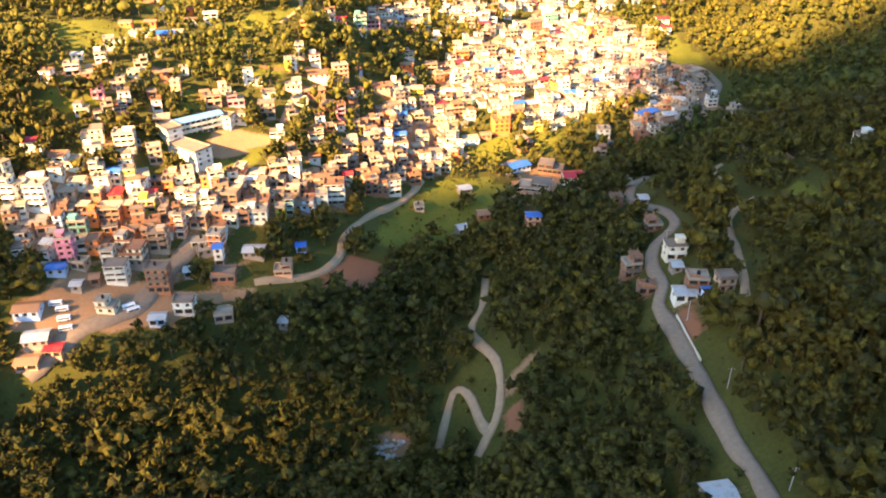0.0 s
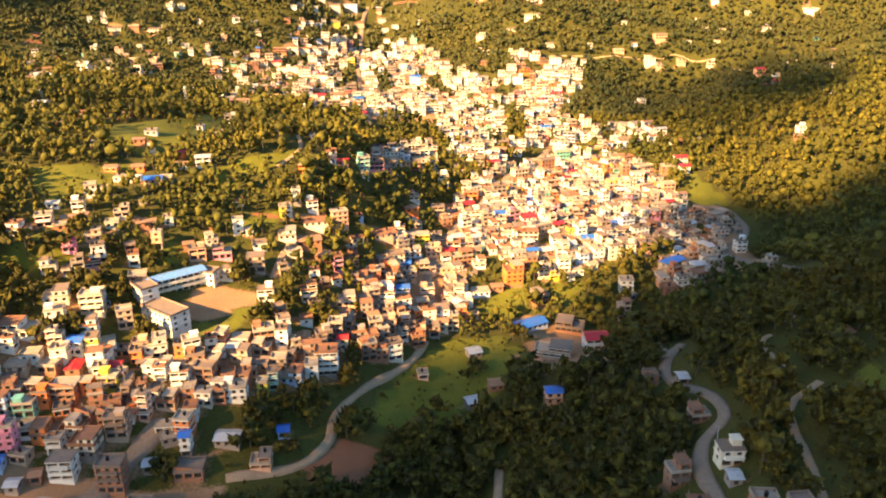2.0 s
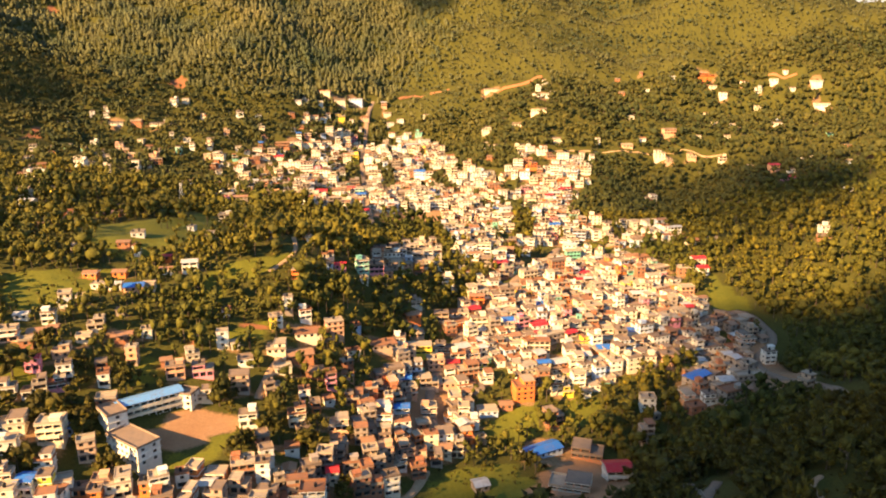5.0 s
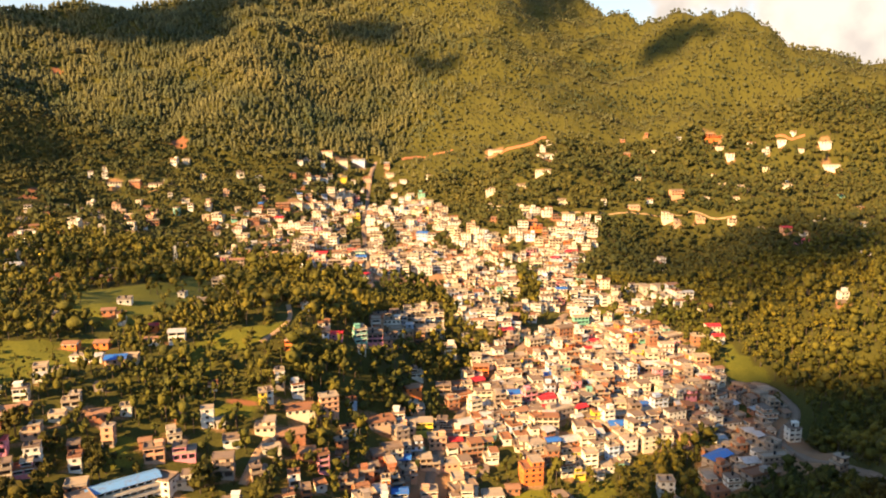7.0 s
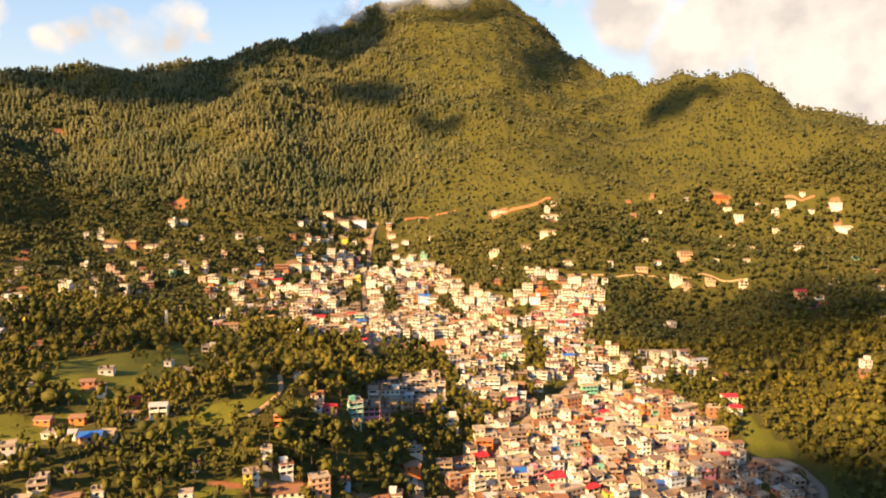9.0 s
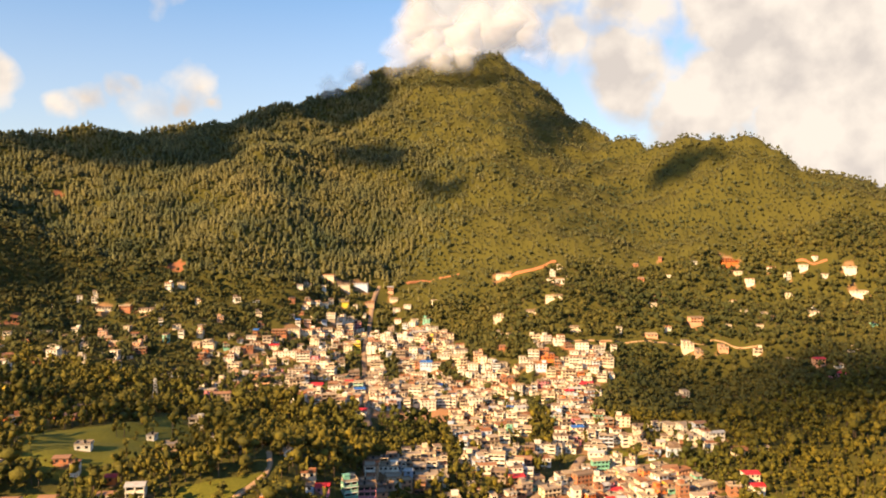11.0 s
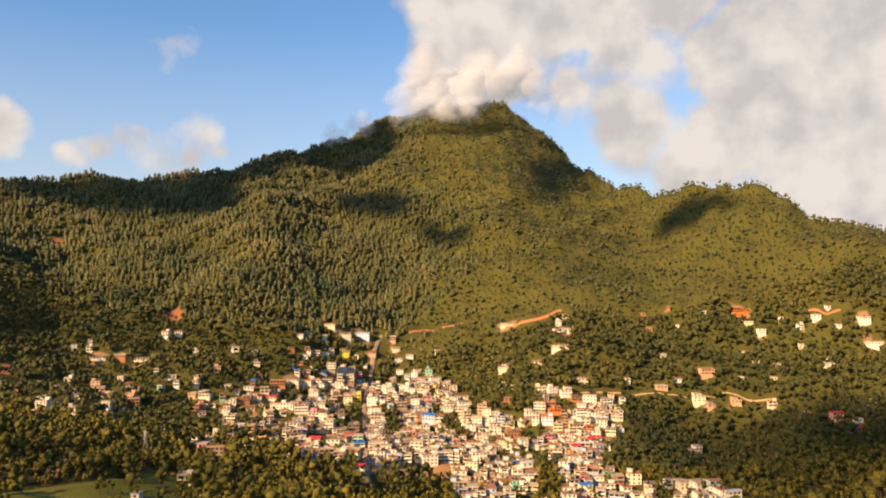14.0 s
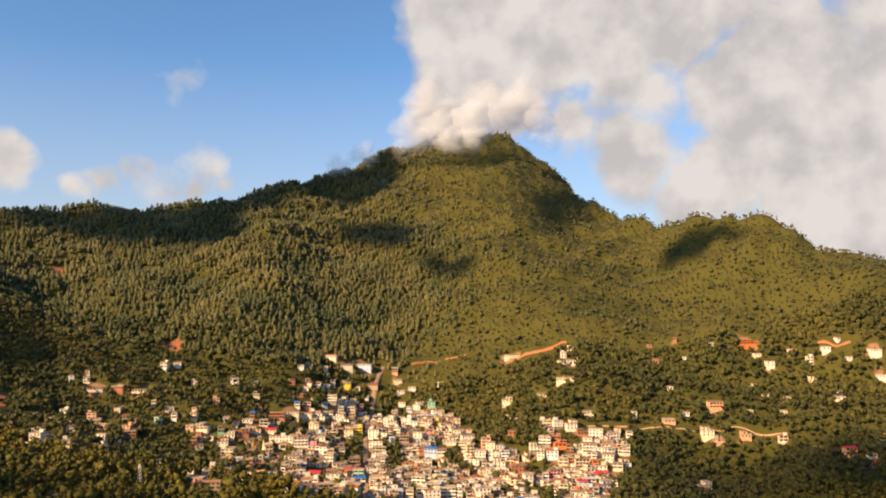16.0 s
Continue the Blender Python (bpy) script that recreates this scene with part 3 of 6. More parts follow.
def pane_mesh(w, h):
    def build(bm):
        rings(bm, [[(-w / 2 + 0.1, y, 0.1), (w / 2 - 0.1, y, 0.1), (w / 2 - 0.1, y, h - 0.1), (-w / 2 + 0.1, y, h - 0.1)] for y in (-0.015, 0.015)])
    return cached(("pane", w, h), "pane", M_GLASS, build)


def trim_mat(trim):
    return M_SLAB if trim == "slab" else WALLS[trim]


def box(bm, cx, cy, cz, sx, sy, sz, bevel=0.0):
    m = Matrix.Translation((cx, cy, cz)) @ Matrix.Diagonal((sx, sy, sz, 1))
    r = bmesh.ops.create_cube(bm, size=1, matrix=m)
    if bevel:
        ed = {e for v in r["verts"] for e in v.link_edges}
        bmesh.ops.bevel(bm, geom=list(ed), offset=bevel, segments=1, affect="EDGES")


def cached(key, name, mat, build):
    if key not in CACHE:
        bm = bmesh.new()
        build(bm)
        me = bpy.data.meshes.new(name)
        bm.to_mesh(me)
        bm.free()
        me.materials.append(mat)
        CACHE[key] = me
    return CACHE[key]


def rings(bm, loops):
    """One skin through stacked outlines, closed at both ends."""
    made = [[bm.verts.new(p) for p in loop] for loop in loops]
    n = len(made[0])
    for a, b in zip(made, made[1:]):
        for k in range(n):
            bm.faces.new((a[k], a[(k + 1) % n], b[(k + 1) % n], b[k]))
    bm.faces.new(made[0][::-1])
    bm.faces.new(made[-1])


def oblong(cx, cy, sx, sy, z):
    return [(cx - sx / 2, cy - sy / 2, z), (cx + sx / 2, cy - sy / 2, z), (cx + sx / 2, cy + sy / 2, z), (cx - sx / 2, cy + sy / 2, z)]


def circle(r, z, n=10):
    return [(r * math.cos(k * 2 * math.pi / n), r * math.sin(k * 2 * math.pi / n), z) for k in range(n)]


def terrace_mesh(w, d, tone=0, wall=0.92):
    """Flat roof slab inside a low parapet with a coping."""
    def build(bm):
        rings(bm, [oblong(0, 0, w + 0.5, d + 0.5, z) for z in (0, 0.14)] + [oblong(0, 0, w + 0.3, d + 0.3, z) for z in (0.15, wall - 0.1)]
              + [oblong(0, 0, w + 0.4, d + 0.4, z) for z in (wall - 0.09, wall)] + [oblong(0, 0, w - 0.06, d - 0.06, z) for z in (wall, 0.13)])
    return cached(("terrace", w, d, tone, wall), "roof_terrace", (M_SLAB, M_ROOF, M_RUSTY)[tone], build)


def half_wall_mesh(w, d, colour):
    """The unfinished walls of a next storey, two sides of it, stepped at their ends."""
    def build(bm):
        for pts in ([(-w / 2, 0), (w / 2, 0), (w / 2, 0.5), (w * 0.2, 1.0), (-w * 0.1, 1.7), (-w / 2, 1.9)],
                    [(0, 0), (d * 0.8, 0), (d * 0.8, 0.7), (d * 0.5, 0.9), (d * 0.3, 1.5), (0.24, 1.8)]):
            front = pts[0][0] < 0
            loops = [[(u, -d / 2 + t, z) if front else (-w / 2 + t, -d / 2 + 0.13 + u, z) for u, z in pts] for t in (0, 0.22)]
            rings(bm, loops)
    return cached(("half_wall", w, d, colour), "half_built_wall", WALLS[colour], build)


def pillar_mesh():
    def build(bm):
        rings(bm, [oblong(0, 0, 0.3, 0.3, 0), oblong(0, 0, 0.3, 0.3, 1.3), oblong(0, 0, 0.08, 0.08, 1.32), oblong(0, 0, 0.05, 0.05, 1.9)])
    return cached(("pillar",), "pillar", M_SLAB, build)


def tin_mesh(w, d, colour, rise):
    """A folded sheet roof with eaves and thickness."""
    def build(bm):
        ow, od = w / 2 + 0.5, d / 2 + 0.5
        low = [(-ow, -od, 0), (ow, -od, 0), (ow, 0, rise), (-ow, 0, rise), (ow, od, 0), (-ow, od, 0)]
        b = [bm.verts.new(v) for v in low]
        a = [bm.verts.new((x, y, z + 0.12)) for x, y, z in low]
        for s in (a, b):
            f = [(0, 1, 2, 3), (3, 2, 4, 5)]
            for q in f:
                bm.faces.new([s[i] for i in (q if s is a else q[::-1])])
        for i, j in ((0, 1), (1, 2), (2, 4), (4, 5), (5, 3), (3, 0)):
            bm.faces.new((b[i], b[j], a[j], a[i]))
        g = [bm.verts.new(v) for v in ((-w / 2, -d / 2, 0), (-w / 2, d / 2, 0), (-w / 2, 0, rise), (w / 2, -d / 2, 0), (w / 2, d / 2, 0), (w / 2, 0, rise))]
        bm.faces.new(g[:3])
        bm.faces.new(g[3:])
    return cached(("tin", w, d, colour, rise), "tin_roof", TIN[colour], build)


def stair_tower_mesh(colour, w):
    def build(bm):
        rings(bm, [oblong(0, 0, w, 2.8, 0), oblong(0, 0, w, 2.8, 2.05), oblong(0, 0, w + 0.6, 3.4, 2.07), oblong(0, 0, w + 0.6, 3.4, 2.22)])
    return cached(("stair", colour, w), "stair_tower", WALLS[colour], build)


def tank_mesh():
    def build(bm):
        rings(bm, [circle(0.5, 0), circle(0.5, 0.35), circle(0.6, 0.36), circle(0.62, 0.9), circle(0.6, 1.4), circle(0.45, 1.6), circle(0.2, 1.68), circle(0.2, 1.8)])
    return cached(("tank",), "water_tank", M_TANK, build)


def balcony_mesh(w, colour="ivory"):
    """A slab with a low wall round it."""
    def build(bm):
        rings(bm, [oblong(0, -0.6, w, 1.2, z) for z in (0, 0.95)] + [oblong(0, -0.6, w - 0.24, 0.96, z) for z in (0.95, 0.14)])
    return cached(("balcony", w, colour), "balcony", trim_mat(colour), build)


HOUSES, YARDS = [], []
COLOUR_WORDS = {"white": "white-painted", "cream": "cream-painted", "peach": "peach-painted", "pink": "pink-painted", "yellow": "yellow-painted",
                "green": "green-painted", "sky": "pale blue", "orange": "orange-painted", "cement": "bare cement", "ivory": "ivory-painted", "buff": "weathered buff", "brick": "unplastered brick"}
ROOF_WORDS = {"flat": "flat terrace roof", "blue": "blue tin roof", "red": "red tin roof", "grey": "grey tin roof", "rust": "rusted tin roof"}
COUNT_WORDS = ("", "single-storey", "two-storey", "three-storey", "four-storey", "five-storey", "six-storey")


class Joined:
    """Gathers placed meshes into one."""

    def __init__(self):
        self.v, self.f, self.mi, self.n, self.mats = [], [], [], 0, []

    def add(self, me, m):
        for v in me.vertices:
            self.v.append(tuple(m @ v.co))
        slots = []
        for mat in me.materials:
            if mat not in self.mats:
                self.mats.append(mat)
            slots.append(self.mats.index(mat))
        for p in me.polygons:
            self.f.append([k + self.n for k in p.vertices])
            self.mi.append(slots[p.material_index])
        self.n += len(me.vertices)


CROWD = Joined()


def house(x, y, w, d, floors, rot, colour, roof="flat", group="houses of the hill town", crowd=False):
    crowd = crowd or y > FAR_TOWN
    w, d = max(3.5, round(w * 2) / 2), max(3.5, round(d * 2) / 2)
    rng = random.Random(int(x * 131 + y * 17))
    c, s = math.cos(radians(rot)), math.sin(radians(rot))
    zs = [gz(x + c * a * w / 2 - s * b * d / 2, y + s * a * w / 2 + c * b * d / 2) for a in (-1, 1) for b in (-1, 1)]
    z, down = (min(zs) * 0.4 + max(zs) * 0.6), max(1.0, math.ceil(max(zs) - min(zs)) + 1.0)
    h = None if crowd else thing("house" if floors > 1 or roof == "flat" else "shed", x, y, z, rot)
    here = pose(x, y, z, 0, 0, rot)

    def put(name, me, loc, label=""):
        if crowd:
            CROWD.add(me, here @ Matrix.Translation(loc))
        else:
            link_part(name, me, h, loc, label=label)

    trim = "slab" if colour in ("brick", "cement", "buff") else colour if rng.random() < 0.4 or colour == "white" else ("slab" if rng.random() < 0.5 else "white")
    near, close, near_street = y < 390, y < 300, y < 290
    loggia = floors > 1 and rng.random() < 0.5
    fh = FLOOR_H if floors > 1 or roof == "flat" else 2.6
    w_full, shift = w, 0.0
    back = roof == "flat" and floors > 1 and w >= 5 and rng.random() < 0.42
    for k in range(floors):
        wall = colour
        if back and k == floors - 1:
            # the top storey is set back, with an open terrace beside it
            put("roof_terrace", terrace_mesh(w, d, rng.choice((0, 1, 1, 2))), (0, 0, k * fh))
            w = round(w * 1.2) / 2
            shift = (w_full - w) / 2 * rng.choice((-1, 1))
        if k == 0 and floors > 2 and rng.random() < 0.2:
            wall = "cement"
        shop = k == 0 and near and rng.random() < 0.5
        put("storey", storey_mesh(w, d, wall, fh, down if k == 0 else 0.0, shop, trim, crowd, loggia and not shop), (shift, 0, k * fh + (0.13 if shift else 0.0)))
        if close and not crowd:
            for at, ang, ow, oh in OPENINGS[("storey", w, d, wall, fh, down if k == 0 else 0.0, shop, trim, crowd, loggia and not shop)]:
                if abs(ang) < 3.0:
                    win = link_part("shopfront" if shop and ang == 0 else "window", window_mesh(ow, oh), h, (at[0] + shift, at[1], at[2] + k * fh + (0.13 if shift else 0.0)), ang)
                    if near_street:
                        link_part("pane", pane_mesh(ow, oh), win)
        if near and 0 < k and not shift and rng.random() < 0.55 and w > 5:
            put("balcony", balcony_mesh(round(w * 0.8, 1), trim), (0, -d / 2, k * fh))
    top = floors * fh + (0.13 if shift else 0.0)
    if roof == "flat":
        put("roof_terrace", terrace_mesh(w, d, rng.choice((0, 0, 1, 1, 1, 2)), 0.35 if shift or rng.random() < 0.35 else 0.92), (shift, 0, top))
        bare = close and not crowd and colour in ("brick", "cement")
        if bare:
            for a in (-1, 1):
                for b in (-1, 1):
                    put("pillar", pillar_mesh(), (shift + a * (w / 2 - 0.35), b * (d / 2 - 0.35), top + 0.12), "bare concrete pillar stub")
            if rng.random() < 0.6 and w >= 4:
                put("half_built_wall", half_wall_mesh(w - 0.5, d - 0.5, colour), (shift, 0, top + 0.12), "half-built wall of an unfinished storey")
        elif not shift and rng.random() < 0.5 and w > 5 and floors > 1:
            tw = 2.8 if w < 9 else 3.6
            put("stair_tower", stair_tower_mesh(colour, tw), ((w / 2 - tw / 2 - 0.5) * rng.choice((-1, 1)), (d / 2 - 2.0) * rng.choice((-1, 1)), top + 0.12))
        if rng.random() < 0.45:
            put("water_tank", tank_mesh(), (shift + rng.uniform(-0.15, 0.15) * w, rng.uniform(-0.1, 0.1) * d, top + 0.12), label="black plastic water tank")
    else:
        put("tin_roof", tin_mesh(w, d, roof, min(1.6, d * 0.16)), (0, 0, top + 0.02), label=ROOF_WORDS[roof])
    if not crowd:
        tagged(h, f"{COUNT_WORDS[floors]} {COLOUR_WORDS[colour]} house with a {ROOF_WORDS[roof]}", "house" if floors > 1 or roof == "flat" else "shed", group)
    HOUSES.append((x, y, math.hypot(w_full, d) / 2))
    YARDS.append((x, y, max(w_full, d) * 0.75))
    return h


def fill_houses(poly, spacing, count, seed, rot, tones, low=2, high=4, tight=0.62, crowd=True, wide=(4.5, 5, 5.5, 6, 6.5, 7.5, 9, 11, 14), deep=(5, 6, 7)):
    """More houses of a quarter, packed between those already standing and clear of its roads and open ground."""
    rng = random.Random(seed)
    pts = np.array([(rng.random(), rng.random()) for _ in range(count * 22)])
    x0, x1 = min(p[0] for p in poly), max(p[0] for p in poly)
    y0, y1 = min(p[1] for p in poly), max(p[1] for p in poly)
    xs, ys = x0 + pts[:, 0] * (x1 - x0), y0 + pts[:, 1] * (y1 - y0)
    ok = inside(poly, xs, ys)
    for wd, _m, l in ROADS.values():
        ok &= line_distance(l, xs, ys) > wd / 2 + 3.2
    for open_ground in FIELDS + DIRT + RED + GROVES:
        ok &= ~inside(open_ground, xs, ys)
    taken = [tuple(h) for h in HOUSES]
    tx, ty, tr = (np.array(c) for c in zip(*taken))
    made = 0
    for x, y in zip(xs[ok], ys[ok]):
        if made >= count:
            break
        w, d = rng.choice(wide), rng.choice(deep)
        r = math.hypot(w, d) / 2
        if not ((x - tx) ** 2 + (y - ty) ** 2 > ((r + tr) * tight + spacing) ** 2).all():
            continue
        fl = min(rng.randint(low, high), rng.randint(low, high + 1))
        roof = "flat" if rng.random() < 0.84 else rng.choice(("grey", "rust", "rust", "red", "grey", "rust", "grey", "rust", "grey", "blue", "grey", "rust"))
        house(float(x), float(y), w, d, fl if roof == "flat" else min(fl, 2), rot + rng.uniform(-16, 16) + (0 if crowd else rng.choice((0, 0, 90, 180))), rng.choice(tones), roof, crowd=crowd)
        tx, ty, tr = np.append(tx, x), np.append(ty, y), np.append(tr, HOUSES[-1][2])
        made += 1


# ---------------------------------------------------------------- quarters of the town (outlines in plan)
TONES = ["white", "ivory", "cream", "brick", "white", "peach", "cement", "white", "cream", "orange", "ivory", "brick", "sky", "white", "pink", "ivory", "brick", "white", "cement", "cream", "white", "yellow", "cement", "ivory", "green", "white", "peach", "brick"]
EARTHY = ["buff", "peach", "brick", "cement", "brick", "cream", "buff", "ivory", "brick"]
PALE = ["white", "white", "ivory", "sky", "white", "cream", "white", "white"]
F_CORE = [(-31, 426), (-25, 453), (-2, 479), (0, 519), (17, 572), (46, 609), (84, 652), (129, 641), (149, 576), (160, 550), (129, 482), (88, 457), (67, 439), (44, 437), (25, 457), (10, 434), (-12, 430)]
F_UPPER = [(-165, 868), (-156, 938), (-142, 969), (-116, 1024), (-101, 1004), (-74, 1009), (-47, 1011), (-5, 938), (-2, 886), (24, 865), (52, 852), (69, 884), (112, 880), (143, 889), (132, 834), (99, 770), (107, 724), (138, 711), (174, 682), (166, 656), (135, 650), (121, 647), (84, 652), (58, 658), (37, 603), (9, 594), (-7, 640), (-13, 715), (-51, 719), (-73, 702), (-118, 672), (-148, 771)]
F_TOP = [(-175, 902), (-199, 967), (-184, 994), (-85, 1070), (-53, 1006), (-116, 1024), (-142, 969)]
F_SIDE = [(-252, 859), (-188, 909), (-162, 841), (-152, 764), (-186, 721), (-244, 831)]
F_MIDL = [(-58, 509), (-46, 599), (-19, 626), (-6, 594), (-31, 553), (-49, 495)]
F_STREET = [(-43, 408), (-31, 426), (-12, 430), (13, 425), (7, 394), (-23, 350), (-59, 332), (-40, 381)]
F_SPUR = [(151, 535), (183, 543), (184, 516), (178, 486), (162, 409), (151, 423), (121, 422), (117, 439), (136, 488)]
F_LOW = [(-183, 297), (-41, 352), (-58, 316), (-87, 291), (-102, 268), (-121, 273), (-140, 264), (-169, 258)]
F_SLOPE = [(-198, 395), (-170, 412), (-121, 403), (-89, 433), (-49, 460), (-43, 408), (-60, 337), (-75, 330), (-79, 361), (-111, 371), (-138, 365), (-169, 339)]
F_TIERS = [(198, 1073), (323, 1029), (450, 927), (368, 753), (329, 771), (286, 883), (179, 923)]
F_LEFT = [(-203, 388), (-156, 433), (-91, 461), (-42, 523), (-37, 450), (-81, 378), (-91, 390), (-147, 371), (-178, 339)]
F_WEST = [(-411, 790), (-356, 892), (-188, 970), (-144, 766), (-161, 661), (-285, 736), (-307, 619)]
F_FOOT = [(162, 909), (240, 991), (432, 935), (342, 755), (267, 809), (154, 869)]
F_SCHOOL = [(-193, 310), (-175, 338), (-139, 355), (-122, 310), (-162, 287), (-180, 276)]


# the school: two long white wings at the playground
def school_wing(x, y, length, depth, floors, rot, roof, sink=0.0):
    h = thing("school_wing", x, y, gz(x, y) - sink, rot)
    for k in range(floors):
        link_part("storey", storey_mesh(length, depth, "white", FLOOR_H, 5.0 if k == 0 else 0.0, False, "white", loggia=roof == "blue"), h, (0, 0, k * FLOOR_H))
        if k and roof == "blue":
            link_part("balcony", balcony_mesh(length * 0.98), h, (0, -depth / 2, k * FLOOR_H))
    if roof == "flat":
        link_part("roof_terrace", terrace_mesh(length, depth), h, (0, 0, floors * FLOOR_H))
    else:
        link_part("tin_roof", tin_mesh(length, depth, "pale", 1.0), h, (0, 0, floors * FLOOR_H + 0.02))
    tagged(h, f"long white {COUNT_WORDS[floors]} school wing with a {'pale blue tin' if roof == 'blue' else 'flat terrace'} roof", "school", "school wings")
    for q in (-0.35, 0, 0.35):
        HOUSES.append((x + math.cos(radians(rot)) * q * length, y + math.sin(radians(rot)) * q * length, depth * 0.75))


school_wing(-121.6, 360.2, 25.0, 7.0, 3, 38, "blue", 2.2)
school_wing(-109.4, 367.2, 8.5, 6.5, 3, -12, "flat", 2.6)
school_wing(-118.8, 336.7, 19.0, 9.5, 3, -34, "flat")
school_wing(-130.5, 347.0, 11.0, 7.5, 3, -46, "flat", 1.0)

# houses of the lower town, the school quarter and the valley road
house(-162, 335, 9.3, 7.4, 2, 16, "ivory")
house(-158, 324, 7.0, 5.6, 2, 18, "white")
house(-147, 334, 9.1, 7.3, 3, 12, "cream")
house(-144, 339, 3.2, 4.5, 1, 21, "sky", "blue")
house(-133, 330, 5.9, 4.7, 3, 24, "buff")
house(-143, 320, 6.1, 4.9, 3, 13, "white")
house(-151, 309, 5.4, 4.5, 3, 11, "peach")
house(-138, 311, 4.6, 4.5, 3, 11, "yellow")
house(-129, 315, 5.6, 4.5, 1, 9, "orange")
house(-117, 318, 8.5, 6.8, 3, 21, "ivory")
house(-103, 319, 6.5, 5.2, 3, 26, "white")
house(-97, 325, 4.6, 4.5, 2, 18, "white")
house(-108, 319, 2.6, 4.5, 2, 10, "orange")
house(-169, 365, 5.4, 4.5, 2, 16, "pink", "red")
house(-161, 354, 5.2, 4.5, 3, 25, "cream")
house(-157, 359, 6.5, 5.2, 2, 26, "pink")
house(-156, 364, 5.3, 4.5, 3, 20, "white")
house(-172, 351, 6.0, 4.8, 2, 17, "white")
house(-165, 352, 3.4, 4.5, 1, 14, "white")
house(-137, 357, 7.7, 6.1, 1, 17, "brick")
house(-146, 396, 8.4, 6.7, 1, 15, "brick", "rust")
house(-137, 384, 4.6, 4.5, 3, 9, "peach")
house(-138, 403, 4.4, 4.5, 1, 17, "white")
house(-158, 398, 6.9, 5.5, 2, 17, "ivory")
house(-178, 397, 5.6, 4.5, 2, 15, "white")
house(-190, 397, 5.7, 4.5, 1, 14, "white", "grey")
house(-185, 378, 7.2, 5.7, 2, 18, "peach")
house(-176, 384, 8.0, 6.4, 1, 18, "orange", "rust")
house(-177, 376, 5.1, 4.5, 1, 20, "brick")
house(-172, 389, 4.0, 4.5, 1, 11, "brick", "rust")
house(-118, 381, 7.6, 6.0, 2, 19, "peach")
house(-124, 387, 4.6, 4.5, 1, 21, "brick", "rust")
house(-115, 394, 5.4, 4.5, 2, 25, "cream")
house(-108, 386, 8.3, 6.7, 2, 16, "pink")
house(-103, 371, 6.4, 5.1, 2, 14, "cream")
house(-105, 406, 5.0, 4.5, 3, 16, "white")
house(-100, 407, 3.2, 4.5, 1, 24, "white")
house(-93, 398, 6.6, 5.3, 1, 17, "white")
house(-91, 381, 7.8, 6.2, 3, 11, "buff")
house(-78, 384, 7.1, 5.7, 2, 26, "buff")
house(-77, 400, 7.7, 6.2, 1, 18, "cream")
house(-82, 411, 8.3, 6.6, 2, 9, "cream")
house(-87, 427, 2.9, 4.5, 2, 18, "yellow")
house(-85, 429, 3.3, 4.5, 2, 27, "white")
house(-82, 439, 3.8, 4.5, 3, 18, "white")
house(-74, 439, 5.5, 4.5, 2, 25, "white")
house(-71, 430, 12.4, 8.0, 1, 15, "cream")
house(-60, 440, 8.4, 6.7, 3, 22, "peach")
house(-51, 452, 4.3, 4.5, 1, 22, "sky")
house(-72, 413, 11.9, 8.0, 1, 18, "brick", "rust")
house(-50, 434, 6.3, 5.0, 1, 22, "cream")
house(-56, 402, 4.7, 4.5, 3, 23, "pink")
house(-64, 406, 7.8, 6.3, 1, 14, "brick", "rust")
house(-65, 387, 4.7, 4.5, 2, 16, "white")
house(-65, 370, 6.8, 5.5, 3, 18, "ivory")
house(-59, 381, 3.3, 4.5, 2, 17, "orange")
house(-49, 376, 8.4, 6.7, 2, 10, "peach")
house(-46, 398, 5.8, 4.6, 2, 11, "brick")
house(-83, 363, 7.1, 5.7, 2, 10, "white")
house(-71, 342, 5.1, 4.5, 3, 23, "white")
house(-78, 335, 8.6, 6.9, 2, 17, "brick")
house(-64, 336, 6.0, 4.8, 2, 25, "cement")
house(-55, 345, 6.8, 5.4, 2, 26, "cement")
house(-62, 366, 5.3, 4.5, 1, 24, "cement")
house(-47, 365, 6.4, 5.1, 2, 19, "buff")
house(-41, 355, 6.3, 5.0, 2, 13, "cement")
house(-50, 338, 6.0, 4.8, 2, 15, "brick")
house(-39, 373, 5.5, 4.5, 3, 11, "cement")
house(-37, 385, 5.6, 4.5, 3, 22, "cement")
house(-34, 362, 6.0, 4.8, 3, 15, "buff")
house(-36, 346, 6.8, 5.5, 3, 23, "brick")
house(-110, 430, 4.2, 4.5, 1, 17, "white")
house(-153, 412, 3.7, 4.5, 1, 14, "cement")
house(-178, 411, 5.1, 4.5, 1, 20, "white", "grey")
house(-150, 266, 6.2, 4.9, 4, 10, "pink")
house(-167, 264, 6.6, 5.3, 2, 15, "cream")
house(-158, 264, 2.6, 4.5, 2, 7, "white")
house(-162, 278, 7.5, 6.0, 2, 14, "peach")
house(-157, 279, 3.7, 4.5, 3, 3, "sky")
house(-150, 280, 7.1, 5.6, 2, 7, "green")
house(-167, 287, 8.4, 6.7, 4, 0, "white")
house(-178, 287, 6.6, 5.3, 4, -2, "white")
house(-140, 289, 9.7, 7.8, 2, 4, "brick")
house(-140, 273, 8.7, 7.0, 2, 5, "orange")
house(-149, 273, 8.1, 6.5, 1, 15, "white")
house(-129, 260, 8.1, 6.5, 3, 4, "white")
house(-125, 269, 9.2, 7.4, 3, 0, "cream")
house(-117, 277, 7.5, 6.0, 3, 7, "buff")
house(-126, 295, 7.1, 5.7, 2, 2, "yellow")
